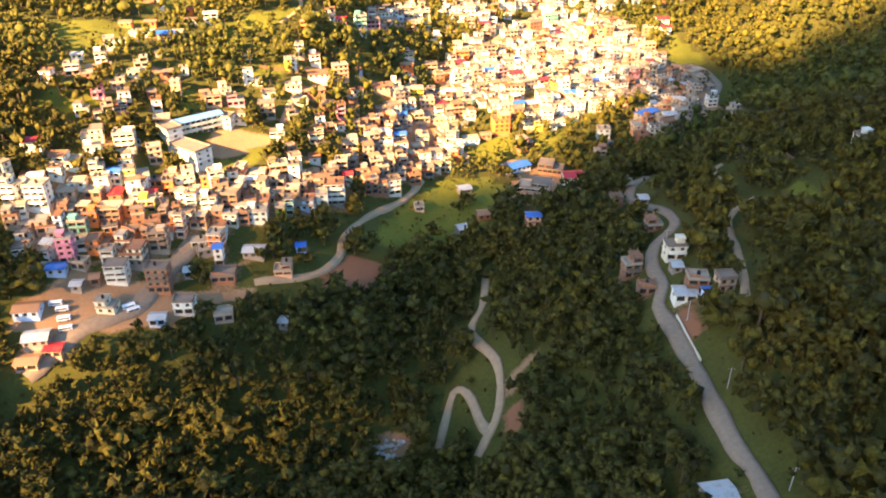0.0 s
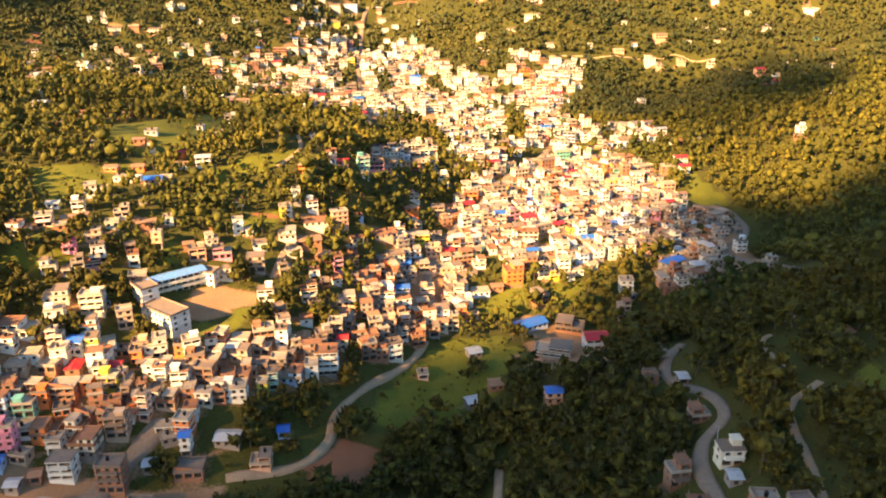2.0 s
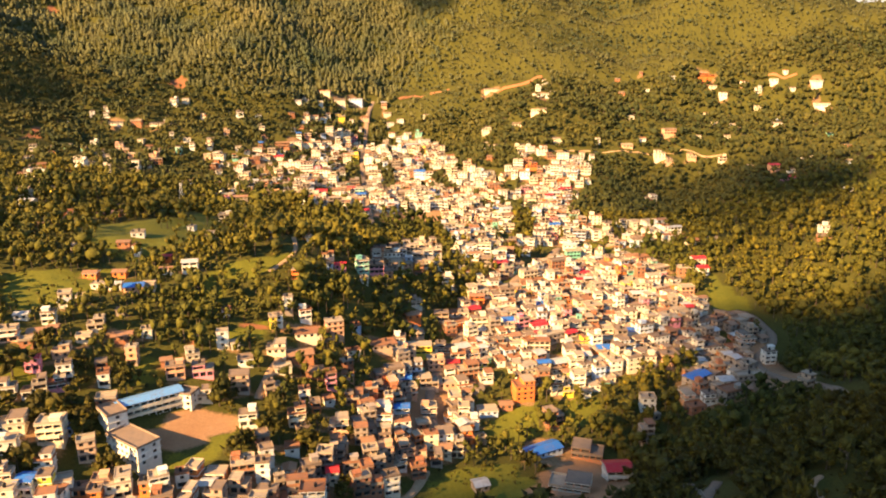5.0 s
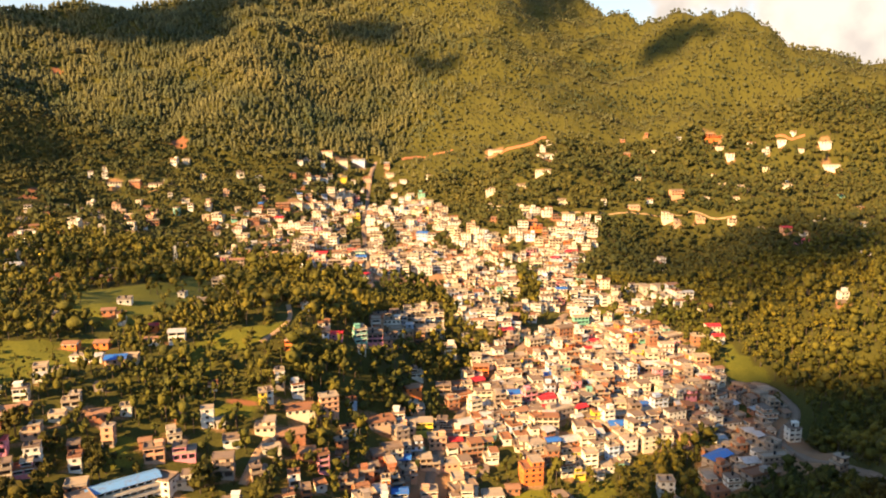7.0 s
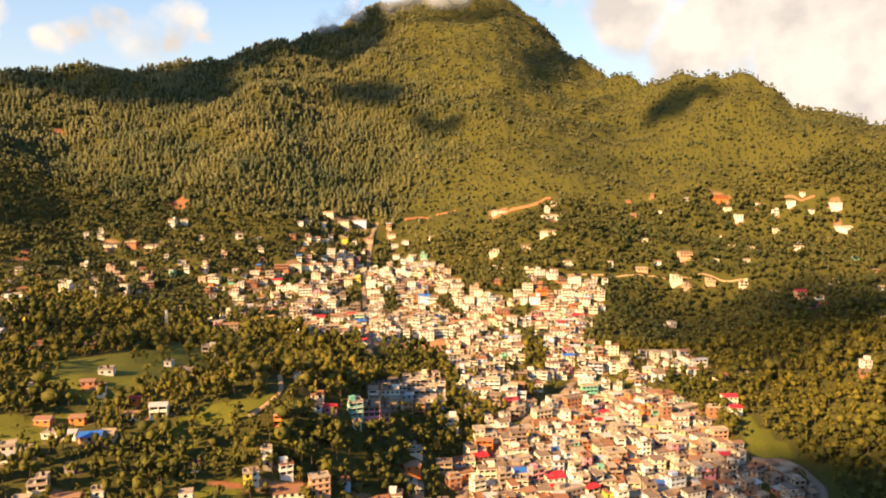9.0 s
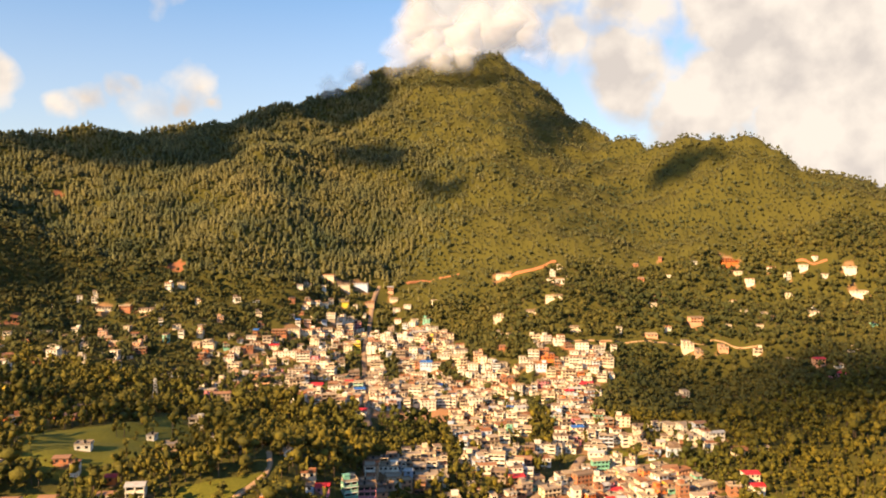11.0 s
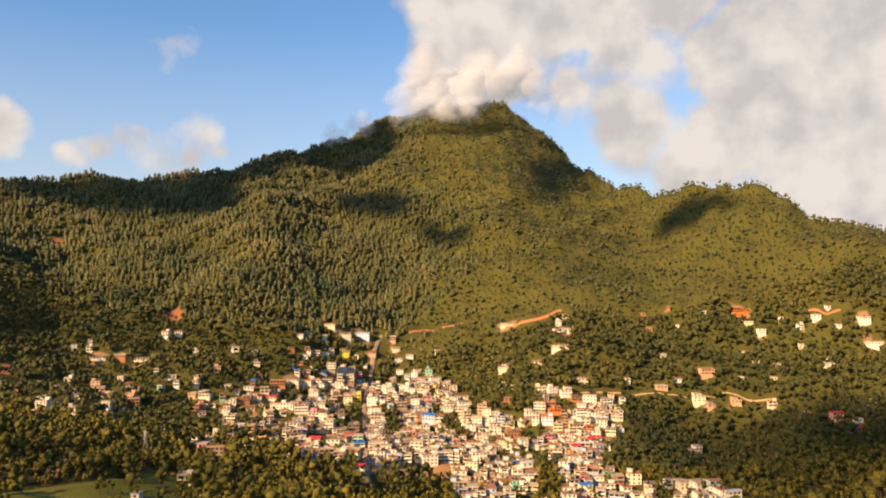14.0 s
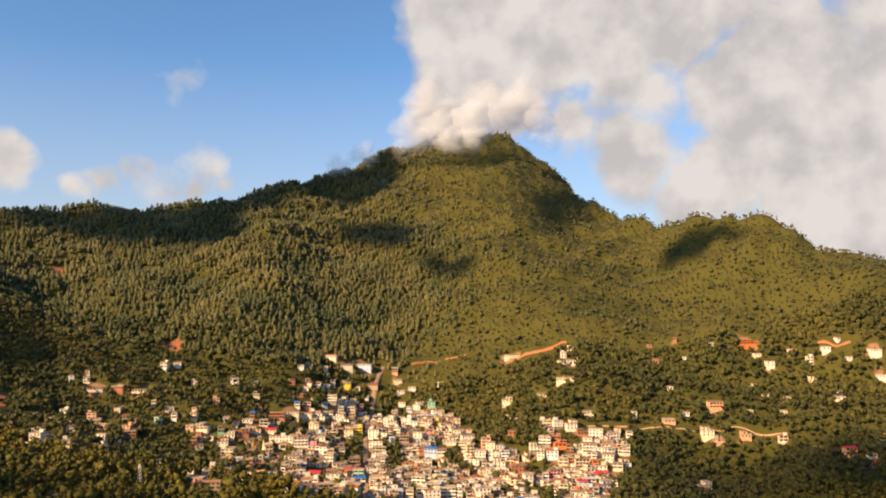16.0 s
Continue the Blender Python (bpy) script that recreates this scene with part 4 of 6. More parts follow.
house(-133, 292, 4.1, 4.5, 2, 6, "orange")
house(-131, 299, 4.5, 4.5, 2, 11, "white")
house(-122, 298, 5.6, 4.5, 2, -3, "peach")
house(-110, 285, 3.6, 4.5, 4, -2, "peach")
house(-102, 281, 6.1, 4.9, 1, 8, "ivory")
house(-104, 291, 6.9, 5.5, 2, -1, "buff")
house(-101, 299, 6.3, 5.0, 3, 6, "white")
house(-94, 287, 4.7, 4.5, 2, 7, "white")
house(-91, 294, 6.2, 4.9, 2, -3, "cream")
house(-92, 273, 3.5, 4.5, 3, 7, "white", "blue")
house(-86, 296, 4.4, 4.5, 2, 6, "brick")
house(-81, 299, 8.4, 6.7, 2, 7, "white")
house(-72, 305, 4.1, 4.5, 2, 1, "yellow")
house(-69, 309, 3.0, 4.5, 3, 10, "green")
house(-63, 316, 8.3, 6.7, 2, -1, "sky")
house(-51, 328, 9.0, 7.2, 4, 6, "white")
house(-112, 258, 8.3, 6.6, 4, 3, "brick")
house(-103, 266, 3.5, 4.5, 1, 11, "cement", "grey")
house(-89, 266, 9.6, 7.7, 1, 6, "brick")
house(-79, 279, 8.4, 6.7, 1, 1, "cement", "grey")
house(-66, 272, 7.2, 5.8, 2, 5, "peach")
house(-61, 287, 3.9, 4.5, 1, 9, "sky", "blue")
house(-100, 248, 7.3, 5.9, 2, 2, "white")
house(-109, 242, 6.0, 4.8, 1, 7, "sky", "grey")
house(-85, 246, 7.2, 5.8, 1, 15, "cement")
house(-128, 244, 7.1, 5.7, 2, -3, "ivory")
house(-155, 238, 9.0, 7.2, 1, 8, "sky", "rust")
house(-148, 227, 8.4, 6.8, 1, 11, "cement", "grey")
house(-141, 224, 6.0, 4.8, 1, 2, "peach", "red")
house(-148, 218, 7.7, 6.1, 1, 8, "peach", "rust")
house(-152, 259, 6.8, 5.5, 1, 8, "sky", "blue")
house(-142, 252, 4.2, 4.5, 1, 6, "cement", "grey")
house(-137, 257, 3.5, 4.5, 1, 15, "brick", "rust")
house(-62, 246, 2.0, 4.5, 1, 0, "cement", "grey")
house(-182, 319, 7.8, 6.3, 2, 11, "white", "red")
house(-166, 312, 13.6, 8.0, 2, 3, "white")
house(-157, 301, 7.0, 5.6, 1, 10, "white")
house(-192, 369, 7.8, 6.2, 2, 3, "white")
house(-114, 304, 4.9, 4.5, 2, 0, "cream")
house(-91, 312, 6.4, 5.1, 2, -2, "brick")
house(-84, 320, 6.9, 5.5, 2, -2, "buff")
house(-77, 327, 6.6, 5.3, 2, -2, "peach")
house(-69, 321, 5.8, 4.6, 2, 2, "cement")
house(-165, 269, 4.8, 4.5, 2, 1, "peach")
house(-150, 288, 4.5, 4.5, 2, -2, "buff")
house(-175, 277, 5.7, 4.6, 3, 14, "buff")
house(-169, 271, 4.5, 4.5, 2, 12, "white")
house(-115, 294, 4.8, 4.5, 2, 15, "buff")
house(-110, 303, 4.5, 4.5, 2, 4, "white")
house(-79, 313, 5.7, 4.5, 2, 7, "buff")
house(-122, 280, 4.3, 4.5, 2, -2, "brick")
house(-108, 307, 5.3, 4.5, 2, 0, "ivory")
house(-85, 305, 4.8, 4.5, 2, 13, "peach")
house(34, 433, 9.3, 7.4, 4, 14, "orange")
house(51, 440, 6.5, 5.2, 3, 18, "cream")
house(57, 439, 4.8, 4.5, 2, 11, "yellow")
house(66, 439, 3.9, 4.5, 1, 20, "white")
house(63, 446, 6.6, 5.3, 3, 11, "white")
house(64, 462, 6.8, 5.5, 3, 12, "cream")
house(75, 454, 5.6, 4.5, 3, 19, "sky")
house(84, 459, 6.8, 5.5, 3, 18, "white")
house(94, 463, 7.9, 6.3, 3, 20, "cream")
house(104, 466, 6.1, 4.9, 3, 6, "ivory")
house(115, 470, 9.0, 7.2, 3, 12, "peach")
house(131, 512, 9.8, 7.9, 1, 18, "buff")
house(103, 502, 13.8, 8.0, 1, 19, "ivory")
house(45, 447, 6.1, 4.9, 3, 12, "brick")
house(5, 441, 9.0, 7.2, 2, 18, "ivory")
house(-1, 455, 6.2, 4.9, 2, 11, "pink", "red")
house(8, 464, 9.0, 7.2, 2, 20, "peach")
house(-13, 436, 8.9, 7.1, 2, 11, "buff")
house(-25, 438, 6.4, 5.1, 2, 6, "cream")
house(-24, 451, 7.4, 5.9, 2, 6, "peach")
house(-10, 452, 8.3, 6.7, 2, 13, "peach")
house(-21, 475, 7.3, 5.9, 2, 13, "peach")
house(-23, 504, 6.8, 5.4, 2, 12, "white")
house(-24, 489, 8.0, 6.4, 1, 21, "orange", "rust")
house(-7, 560, 9.8, 7.8, 2, 11, "white")
house(3, 399, 7.0, 5.6, 2, 12, "cream")
house(12, 398, 4.7, 4.5, 1, 18, "buff")
house(-2, 414, 5.3, 4.5, 2, 13, "white")
house(16, 420, 9.0, 7.2, 1, 9, "sky")
house(-23, 389, 7.2, 5.8, 3, 15, "white")
house(-24, 404, 6.7, 5.3, 2, 6, "sky", "blue")
house(-14, 397, 6.2, 5.0, 2, 15, "brick")
house(47, 416, 8.2, 6.6, 3, 23, "brick")
house(89, 406, 6.2, 4.9, 4, 8, "cement")
house(97, 424, 4.7, 4.5, 1, 23, "cement")
house(116, 422, 8.2, 6.5, 1, 17, "brick")
house(-12, 413, 6.9, 5.5, 2, 6, "peach")
house(-30, 413, 7.6, 6.1, 2, 20, "brick")
house(-22, 423, 7.0, 5.6, 2, 17, "peach")
house(25, 425, 6.2, 5.0, 1, 7, "brick", "rust")
house(35, 567, 15.2, 8.0, 1, 18, "buff")
house(27, 548, 8.0, 6.4, 2, 11, "peach")
house(31, 595, 8.1, 6.5, 2, 23, "peach", "red")
house(89, 602, 8.9, 7.2, 1, 10, "white", "red")
house(-37, 414, 6.0, 4.8, 2, 15, "brick")
house(-30, 378, 5.5, 4.5, 3, 14, "buff")
house(-31, 359, 6.0, 4.8, 3, 20, "cement")
house(-20, 374, 6.6, 5.3, 3, 15, "peach")
house(-15, 366, 6.1, 4.9, 2, 18, "brick")
house(-25, 352, 6.6, 5.3, 3, 21, "ivory")
house(82, 314, 6.0, 4.8, 2, 1, "brick")
house(74, 296, 5.0, 4.5, 2, 3, "brick")
house(84, 291, 3.5, 4.5, 1, 5, "cement", "grey")
house(82, 265, 5.9, 4.7, 2, 7, "brick")
house(68, 238, 6.0, 4.8, 3, 10, "brick")
house(70, 223, 6.0, 4.8, 1, -3, "brick")
house(83, 239, 7.0, 5.6, 2, 3, "ivory")
house(81, 229, 3.2, 4.5, 1, 1, "cement", "grey")
house(83, 213, 6.7, 5.4, 2, -4, "brick")
house(90, 208, 5.5, 4.5, 2, 7, "buff")
house(79, 211, 6.9, 5.5, 1, -1, "white", "grey")
house(85, 206, 2.7, 4.5, 1, 3, "sky", "blue")
house(133, 323, 4.3, 4.5, 1, 0, "white")
house(139, 293, 7.3, 5.9, 1, 9, "buff")
house(162, 279, 5.4, 4.5, 2, 13, "white")
# houses told apart farther off
house(-237, 510, 9.3, 8.2, 1, 12, "brick")
house(-244, 542, 8.7, 7.8, 2, 9, "orange")
house(-247, 558, 6.2, 5.0, 2, 23, "brick")
house(-224, 586, 8.1, 7.3, 2, 2, "white")
house(-226, 570, 14.4, 8.0, 1, 5, "brick", "rust")
house(-281, 573, 9.2, 8.0, 1, 5, "cream", "grey")
house(-209, 651, 7.5, 6.1, 1, 14, "white")
house(-152, 576, 7.9, 6.7, 2, 4, "ivory")
house(-129, 541, 5.3, 5.3, 1, -3, "white")
house(-144, 517, 7.4, 6.3, 1, 6, "buff")
house(-158, 528, 4.0, 4.5, 1, -3, "white")
house(-178, 498, 7.2, 6.0, 1, 14, "white")
house(-178, 479, 6.5, 5.0, 1, 10, "brick", "rust")
house(-169, 473, 3.5, 4.5, 2, 13, "white")
house(-152, 471, 4.5, 4.5, 1, 5, "orange", "red")
house(-147, 456, 6.5, 5.4, 1, 8, "white", "rust")
house(-136, 459, 7.5, 6.2, 2, 12, "white", "grey")
house(-180, 443, 6.5, 5.6, 1, 5, "orange", "rust")
house(-168, 449, 6.5, 5.3, 1, 5, "orange", "rust")
house(-155, 434, 8.9, 7.6, 1, 12, "peach", "blue")
house(-171, 432, 6.3, 5.0, 1, 5, "white")
house(-164, 434, 5.4, 5.4, 1, 8, "white", "grey")
house(-150, 438, 6.5, 5.1, 1, 10, "cream")
house(-202, 468, 5.4, 5.4, 1, -4, "cement")
house(-181, 418, 5.4, 5.4, 1, 21, "cream")
house(-173, 417, 3.5, 4.5, 1, 12, "white")
house(-83, 465, 3.5, 4.5, 2, 0, "orange")
house(-72, 500, 6.5, 5.0, 1, 5, "cream")
house(-84, 509, 3.8, 4.5, 1, 24, "white")
house(-101, 496, 3.7, 4.5, 2, 0, "cement")
house(-64, 493, 5.8, 5.8, 1, 5, "pink", "red")
house(-69, 488, 3.6, 4.5, 1, 8, "sky")
house(-42, 521, 7.8, 6.8, 2, 22, "peach")
house(-50, 529, 10.4, 8.6, 1, 18, "brick")
house(-50, 556, 8.1, 6.4, 2, 2, "buff")
house(-44, 581, 7.6, 5.8, 2, 4, "cream")
house(-36, 592, 9.0, 6.9, 2, 3, "buff")
house(-26, 616, 7.7, 6.2, 2, 11, "cream")
house(-28, 585, 11.5, 8.7, 2, 5, "buff")
house(-21, 579, 12.7, 9.0, 2, 4, "cream")
house(-38, 556, 8.2, 6.9, 2, 18, "cream")
house(-14, 599, 7.1, 6.0, 2, 15, "white")
house(-51, 493, 4.2, 4.5, 1, 13, "white")
house(6, 580, 6.9, 5.8, 2, 12, "cream")
house(-84, 446, 3.5, 4.5, 1, -1, "peach")
house(-37, 450, 12.8, 9.0, 1, 21, "buff")
house(-29, 459, 5.9, 5.9, 2, 2, "white")
house(-35, 427, 7.9, 6.7, 1, 19, "brick")
house(-6, 470, 8.3, 6.4, 2, -1, "peach")
house(-8, 503, 7.9, 6.1, 2, 4, "buff")
house(-3, 492, 6.7, 6.0, 2, 22, "brick")
house(-287, 617, 6.5, 5.7, 2, -6, "yellow")
house(-298, 600, 7.9, 7.0, 2, 12, "cream")
house(-328, 665, 8.7, 7.9, 2, 5, "white")
house(-325, 674, 7.7, 6.9, 2, 8, "white")
house(-336, 662, 6.5, 5.6, 1, 8, "peach")
house(-350, 755, 3.6, 4.5, 1, 2, "white", crowd=True)
house(-336, 747, 7.3, 5.8, 1, 21, "cream", crowd=True)
house(-324, 737, 7.3, 6.8, 1, -5, "white", crowd=True)
house(-323, 752, 6.4, 5.0, 1, -2, "ivory", crowd=True)
house(-360, 842, 6.5, 5.5, 2, 1, "white", crowd=True)
house(-317, 773, 6.5, 5.0, 1, 12, "cream", crowd=True)
house(-335, 841, 7.4, 6.1, 2, 15, "peach", crowd=True)
house(-314, 818, 11.4, 9.0, 1, -0, "peach", crowd=True)
house(-289, 817, 9.4, 7.6, 2, 14, "brick", crowd=True)
house(-294, 874, 4.2, 4.5, 2, 22, "white", crowd=True)
house(-386, 899, 5.2, 5.2, 2, 22, "white", crowd=True)
house(-370, 898, 6.1, 5.0, 2, 15, "white", crowd=True)
house(-378, 915, 4.4, 4.5, 1, 15, "cream", crowd=True)
house(-402, 880, 4.2, 4.5, 1, 19, "white", crowd=True)
house(-337, 894, 11.2, 9.0, 1, 4, "brick", crowd=True)
house(-317, 896, 13.6, 9.0, 1, 11, "cream", crowd=True)
house(-315, 948, 6.8, 6.2, 2, -5, "white", crowd=True)
house(-306, 960, 7.4, 6.3, 1, 6, "cream", crowd=True)
house(-281, 942, 6.4, 5.0, 2, -4, "cream", crowd=True)
house(-254, 874, 5.9, 5.9, 1, 1, "buff", crowd=True)
house(-243, 895, 6.0, 5.0, 2, 15, "peach", crowd=True)
house(-245, 956, 8.0, 6.2, 2, 13, "sky", crowd=True)
house(-240, 855, 10.4, 9.0, 2, -4, "cream", crowd=True)
house(-251, 853, 6.9, 6.2, 1, -3, "buff", crowd=True)
house(-217, 840, 8.9, 7.3, 2, 8, "white", crowd=True)
house(-209, 830, 10.4, 9.0, 2, 0, "cream", crowd=True)
house(-183, 740, 8.7, 7.9, 1, -6, "buff", crowd=True)
house(-182, 792, 10.6, 8.5, 2, 8, "peach", crowd=True)
house(-174, 802, 6.1, 5.0, 2, 2, "white", crowd=True)
house(-196, 864, 9.5, 7.5, 2, 10, "cream", crowd=True)
house(-192, 876, 7.3, 5.7, 2, 18, "ivory", crowd=True)
house(-197, 848, 7.8, 6.1, 1, 19, "buff", crowd=True)
house(310, 687, 6.1, 5.0, 1, 5, "white", "grey")
house(259, 614, 6.1, 5.0, 2, 10, "white")
house(255, 606, 6.0, 6.0, 1, -1, "brick")
house(186, 810, 8.8, 8.1, 2, 11, "white", crowd=True)
house(156, 692, 9.4, 8.8, 2, 18, "white", crowd=True)
house(147, 709, 6.5, 5.5, 2, 8, "cream", crowd=True)
house(160, 667, 9.0, 8.4, 1, 21, "cream")
house(188, 634, 6.5, 5.3, 1, 22, "cream")
house(175, 637, 9.3, 8.0, 1, -4, "cream")
house(148, 558, 4.9, 4.9, 1, 15, "orange")
house(-38, 1036, 6.0, 5.0, 1, 21, "white", crowd=True)
house(-30, 405, 3.5, 4.5, 3, 5, "orange")
house(-12, 345, 4.6, 4.6, 1, 10, "peach")
house(67, 132, 6.9, 6.4, 1, 10, "cement", "grey")
house(41, 311, 6.5, 5.0, 2, 5, "peach", "blue")
house(39, 392, 18.1, 8.0, 1, 30, "sky", "blue")
house(47, 357, 16.2, 9.0, 2, -15, "peach")
house(60, 393, 13.3, 9.0, 2, -15, "brick")
house(68, 368, 10.6, 9.0, 2, 5, "white", "red")
house(95, 430, 7.0, 5.9, 3, 0, "white")
house(10, 328, 6.5, 5.5, 1, 20, "cement", "grey")
house(20, 337, 6.0, 6.0, 1, 10, "brick", "rust")
house(11, 363, 5.8, 5.8, 1, 20, "cement", "grey")
house(-183, 295, 3.8, 4.5, 4, -20, "cream")
house(155, 589, 6.8, 5.8, 2, 0, "brick")
house(168, 599, 8.5, 7.6, 3, 5, "cream", "red")
house(167, 370, 4.1, 4.5, 1, 0, "white")
house(172, 512, 8.5, 7.8, 3, 10, "peach")
house(177, 489, 6.5, 5.5, 3, 10, "white")
house(116, 431, 8.4, 7.6, 2, 10, "peach")
house(-327, 827, 12.7, 9.0, 2, 20, "peach", crowd=True)
house(-294, 822, 7.1, 6.4, 2, -1, "peach", crowd=True)
house(-328, 745, 8.4, 7.8, 2, -0, "white", crowd=True)
house(-338, 686, 12.0, 9.0, 2, 12, "white", crowd=True)
house(-243, 951, 6.3, 5.0, 2, 20, "white", crowd=True)
house(-214, 928, 6.2, 5.0, 2, 14, "cream", crowd=True)
house(-268, 858, 4.9, 4.9, 2, 8, "white", crowd=True)
house(-214, 848, 9.0, 7.2, 2, 10, "white", crowd=True)
house(-252, 864, 5.7, 5.7, 2, -1, "cream", crowd=True)
house(-197, 787, 9.2, 7.2, 2, 13, "peach", crowd=True)
house(-179, 731, 6.8, 5.5, 2, 25, "peach", crowd=True)
house(185, 801, 8.3, 7.8, 2, 24, "white", crowd=True)
house(159, 646, 6.5, 5.7, 2, 15, "white")
house(168, 589, 7.7, 7.0, 2, 5, "white", "red")
house(85, 586, 6.5, 5.7, 1, 8, "cream", "red")
house(68, 535, 11.9, 9.0, 2, 15, "cream")
house(84, 545, 10.7, 9.0, 2, 15, "ivory")
house(47, 533, 10.6, 9.0, 2, 15, "white")
house(18, 514, 10.3, 9.0, 2, 15, "cream")
house(109, 563, 11.1, 9.0, 2, 15, "buff")
house(119, 527, 8.4, 7.9, 2, 18, "cream")
house(115, 478, 6.5, 5.4, 3, 18, "peach")

# houses on the terraces below the mountain and in the upper town
house(105, 1024, 6.0, 4.5, 2, 1, "white")
house(95, 1003, 5.3, 4.5, 2, 5, "white")
house(97, 992, 17.9, 8.0, 1, 6, "white")
house(112, 999, 4.3, 4.5, 2, -2, "ivory")
house(96, 950, 6.5, 4.9, 1, 0, "cream")
house(87, 952, 9.0, 6.8, 1, -5, "ivory")
house(43, 1055, 18.0, 8.0, 1, -4, "cream")
house(66, 940, 9.9, 7.4, 1, -2, "ivory")
house(107, 905, 9.5, 7.1, 1, 1, "cream")
house(150, 907, 4.3, 4.5, 2, 10, "white")
house(34, 974, 10.3, 7.7, 2, 0, "ivory")
house(33, 921, 4.8, 4.5, 2, 6, "cream")
house(42, 908, 4.7, 4.5, 1, 14, "cream")
house(66, 891, 10.2, 7.7, 2, -6, "cream")
house(68, 873, 6.4, 4.8, 2, 8, "white")
house(75, 853, 9.8, 7.3, 2, 9, "orange")
house(35, 883, 7.4, 5.5, 1, 8, "brick", "rust")
house(130, 843, 6.2, 4.7, 4, 6, "white")
house(130, 882, 4.7, 4.5, 2, 9, "cream")
house(293, 1018, 19.0, 8.0, 2, 12, "orange")
house(301, 975, 8.2, 6.1, 2, 0, "white")
house(328, 987, 7.2, 5.4, 1, 6, "white")
house(351, 961, 8.2, 6.2, 1, -4, "white")
house(335, 961, 6.0, 4.5, 2, 9, "white")
house(390, 944, 11.0, 8.0, 1, 1, "white")
house(388, 920, 15.0, 8.0, 1, -6, "white")
house(294, 991, 7.7, 5.8, 1, 2, "cream")
house(204, 973, 7.4, 5.5, 1, 10, "orange")
house(193, 950, 7.2, 5.4, 1, 7, "cream")
house(227, 915, 12.9, 8.0, 2, 9, "peach")
house(197, 906, 6.3, 4.8, 1, 6, "white")
house(210, 882, 10.5, 7.9, 3, -3, "ivory")
house(218, 871, 7.5, 5.7, 2, 2, "buff")
house(239, 868, 8.5, 6.4, 2, -3, "peach")
house(264, 849, 7.0, 5.3, 2, -4, "ivory")
house(179, 896, 10.5, 7.9, 1, 6, "peach")
house(281, 931, 7.2, 5.4, 1, 13, "cream")
house(328, 883, 8.0, 6.0, 1, 6, "white")
house(330, 811, 10.1, 7.6, 1, -3, "white")
house(252, 895, 5.9, 4.5, 1, -5, "cream")
house(286, 777, 8.6, 6.5, 2, 4, "peach", "red")
house(296, 764, 6.0, 4.5, 1, 1, "white")
house(288, 749, 10.0, 7.5, 1, -4, "pink", "red")
house(-185, 991, 6.4, 4.8, 1, 9, "white")
house(-180, 1007, 8.7, 6.5, 2, 14, "cream")
house(-165, 1019, 7.7, 5.8, 1, 10, "white")
house(-126, 1055, 15.9, 8.0, 1, 0, "sky")
house(-144, 1038, 13.4, 8.0, 1, 12, "cream")
house(-162, 1040, 13.5, 8.0, 1, -2, "cream")
house(-141, 1018, 10.9, 8.0, 2, 13, "yellow")
house(-174, 967, 6.3, 4.7, 1, -4, "white")
house(-182, 940, 5.1, 4.5, 1, 11, "cream")
house(-161, 950, 6.1, 4.6, 1, -5, "ivory")
house(-165, 935, 7.0, 5.3, 2, 9, "peach")
house(-176, 914, 16.7, 8.0, 1, 0, "cream")
house(-163, 922, 11.8, 8.0, 1, -2, "ivory")
house(-118, 1017, 5.5, 4.5, 1, 12, "white")
house(-113, 1034, 10.0, 7.5, 1, 8, "buff")
house(-82, 1035, 7.8, 5.8, 1, 12, "white")
house(-70, 1041, 7.8, 5.9, 1, 8, "white")
house(-79, 1020, 7.6, 5.7, 1, 3, "white")
house(-87, 1052, 9.0, 6.8, 1, 11, "cream")
house(-111, 904, 11.5, 8.0, 3, 5, "yellow")
house(-75, 682, 10.3, 7.7, 2, 7, "white", "red")
house(-126, 779, 14.6, 8.0, 1, -2, "pink", "red")
house(-60, 747, 10.6, 8.0, 3, -1, "white")
house(-86, 762, 8.6, 6.5, 2, 13, "white", "blue")
house(-38, 871, 10.9, 8.0, 2, -3, "sky", "blue")
house(-38, 793, 8.2, 6.1, 3, 11, "white")
house(-27, 801, 7.4, 5.6, 3, 4, "white")

SMALL = (4.5, 5, 5.5, 6, 7)
fill_houses(F_STREET, 0.3, 40, 1, 14, ["buff", "brick", "peach", "cement", "cream", "white", "brick", "white", "orange"], 2, 3, 0.6, False, SMALL, (5, 6, 7.5))
fill_houses(F_LOW, 0.3, 55, 21, 8, ["brick", "white", "buff", "peach", "cream", "cement", "orange", "white", "brick"], 1, 3, 0.58, False, SMALL, (5, 6))
fill_houses(F_SLOPE, 4.0, 12, 22, 16, ["brick", "white", "peach", "cream", "brick"], 1, 2, 0.7, False, SMALL, (4.5, 5.5))
fill_houses(F_CORE, 0.2, 400, 2, 16, TONES + PALE[:5], 1, 3, 0.57)
fill_houses(F_UPPER, 0.2, 560, 3, 4, TONES + PALE * 6, 2, 3, 0.57, wide=(5, 6, 7, 8, 9, 10, 12))
fill_houses(F_TOP, 4.0, 10, 4, 8, PALE + TONES, 1, 2)
fill_houses(F_SIDE, 2.0, 40, 6, 8, TONES + PALE, 1, 2)
fill_houses(F_WEST, 7.0, 46, 8, 10, TONES + PALE, 1, 2)
fill_houses(F_SPUR, 0.6, 60, 9, 25, ["cement", "cement", "white", "brick", "buff"], 1, 3)
fill_houses(F_MIDL, 1.0, 40, 10, 12, TONES + PALE, 2, 3)
fill_houses(F_FOOT, 9.0, 10, 11, 5, TONES + EARTHY, 1, 1, wide=(3.5, 4, 5, 6), deep=(4, 5))
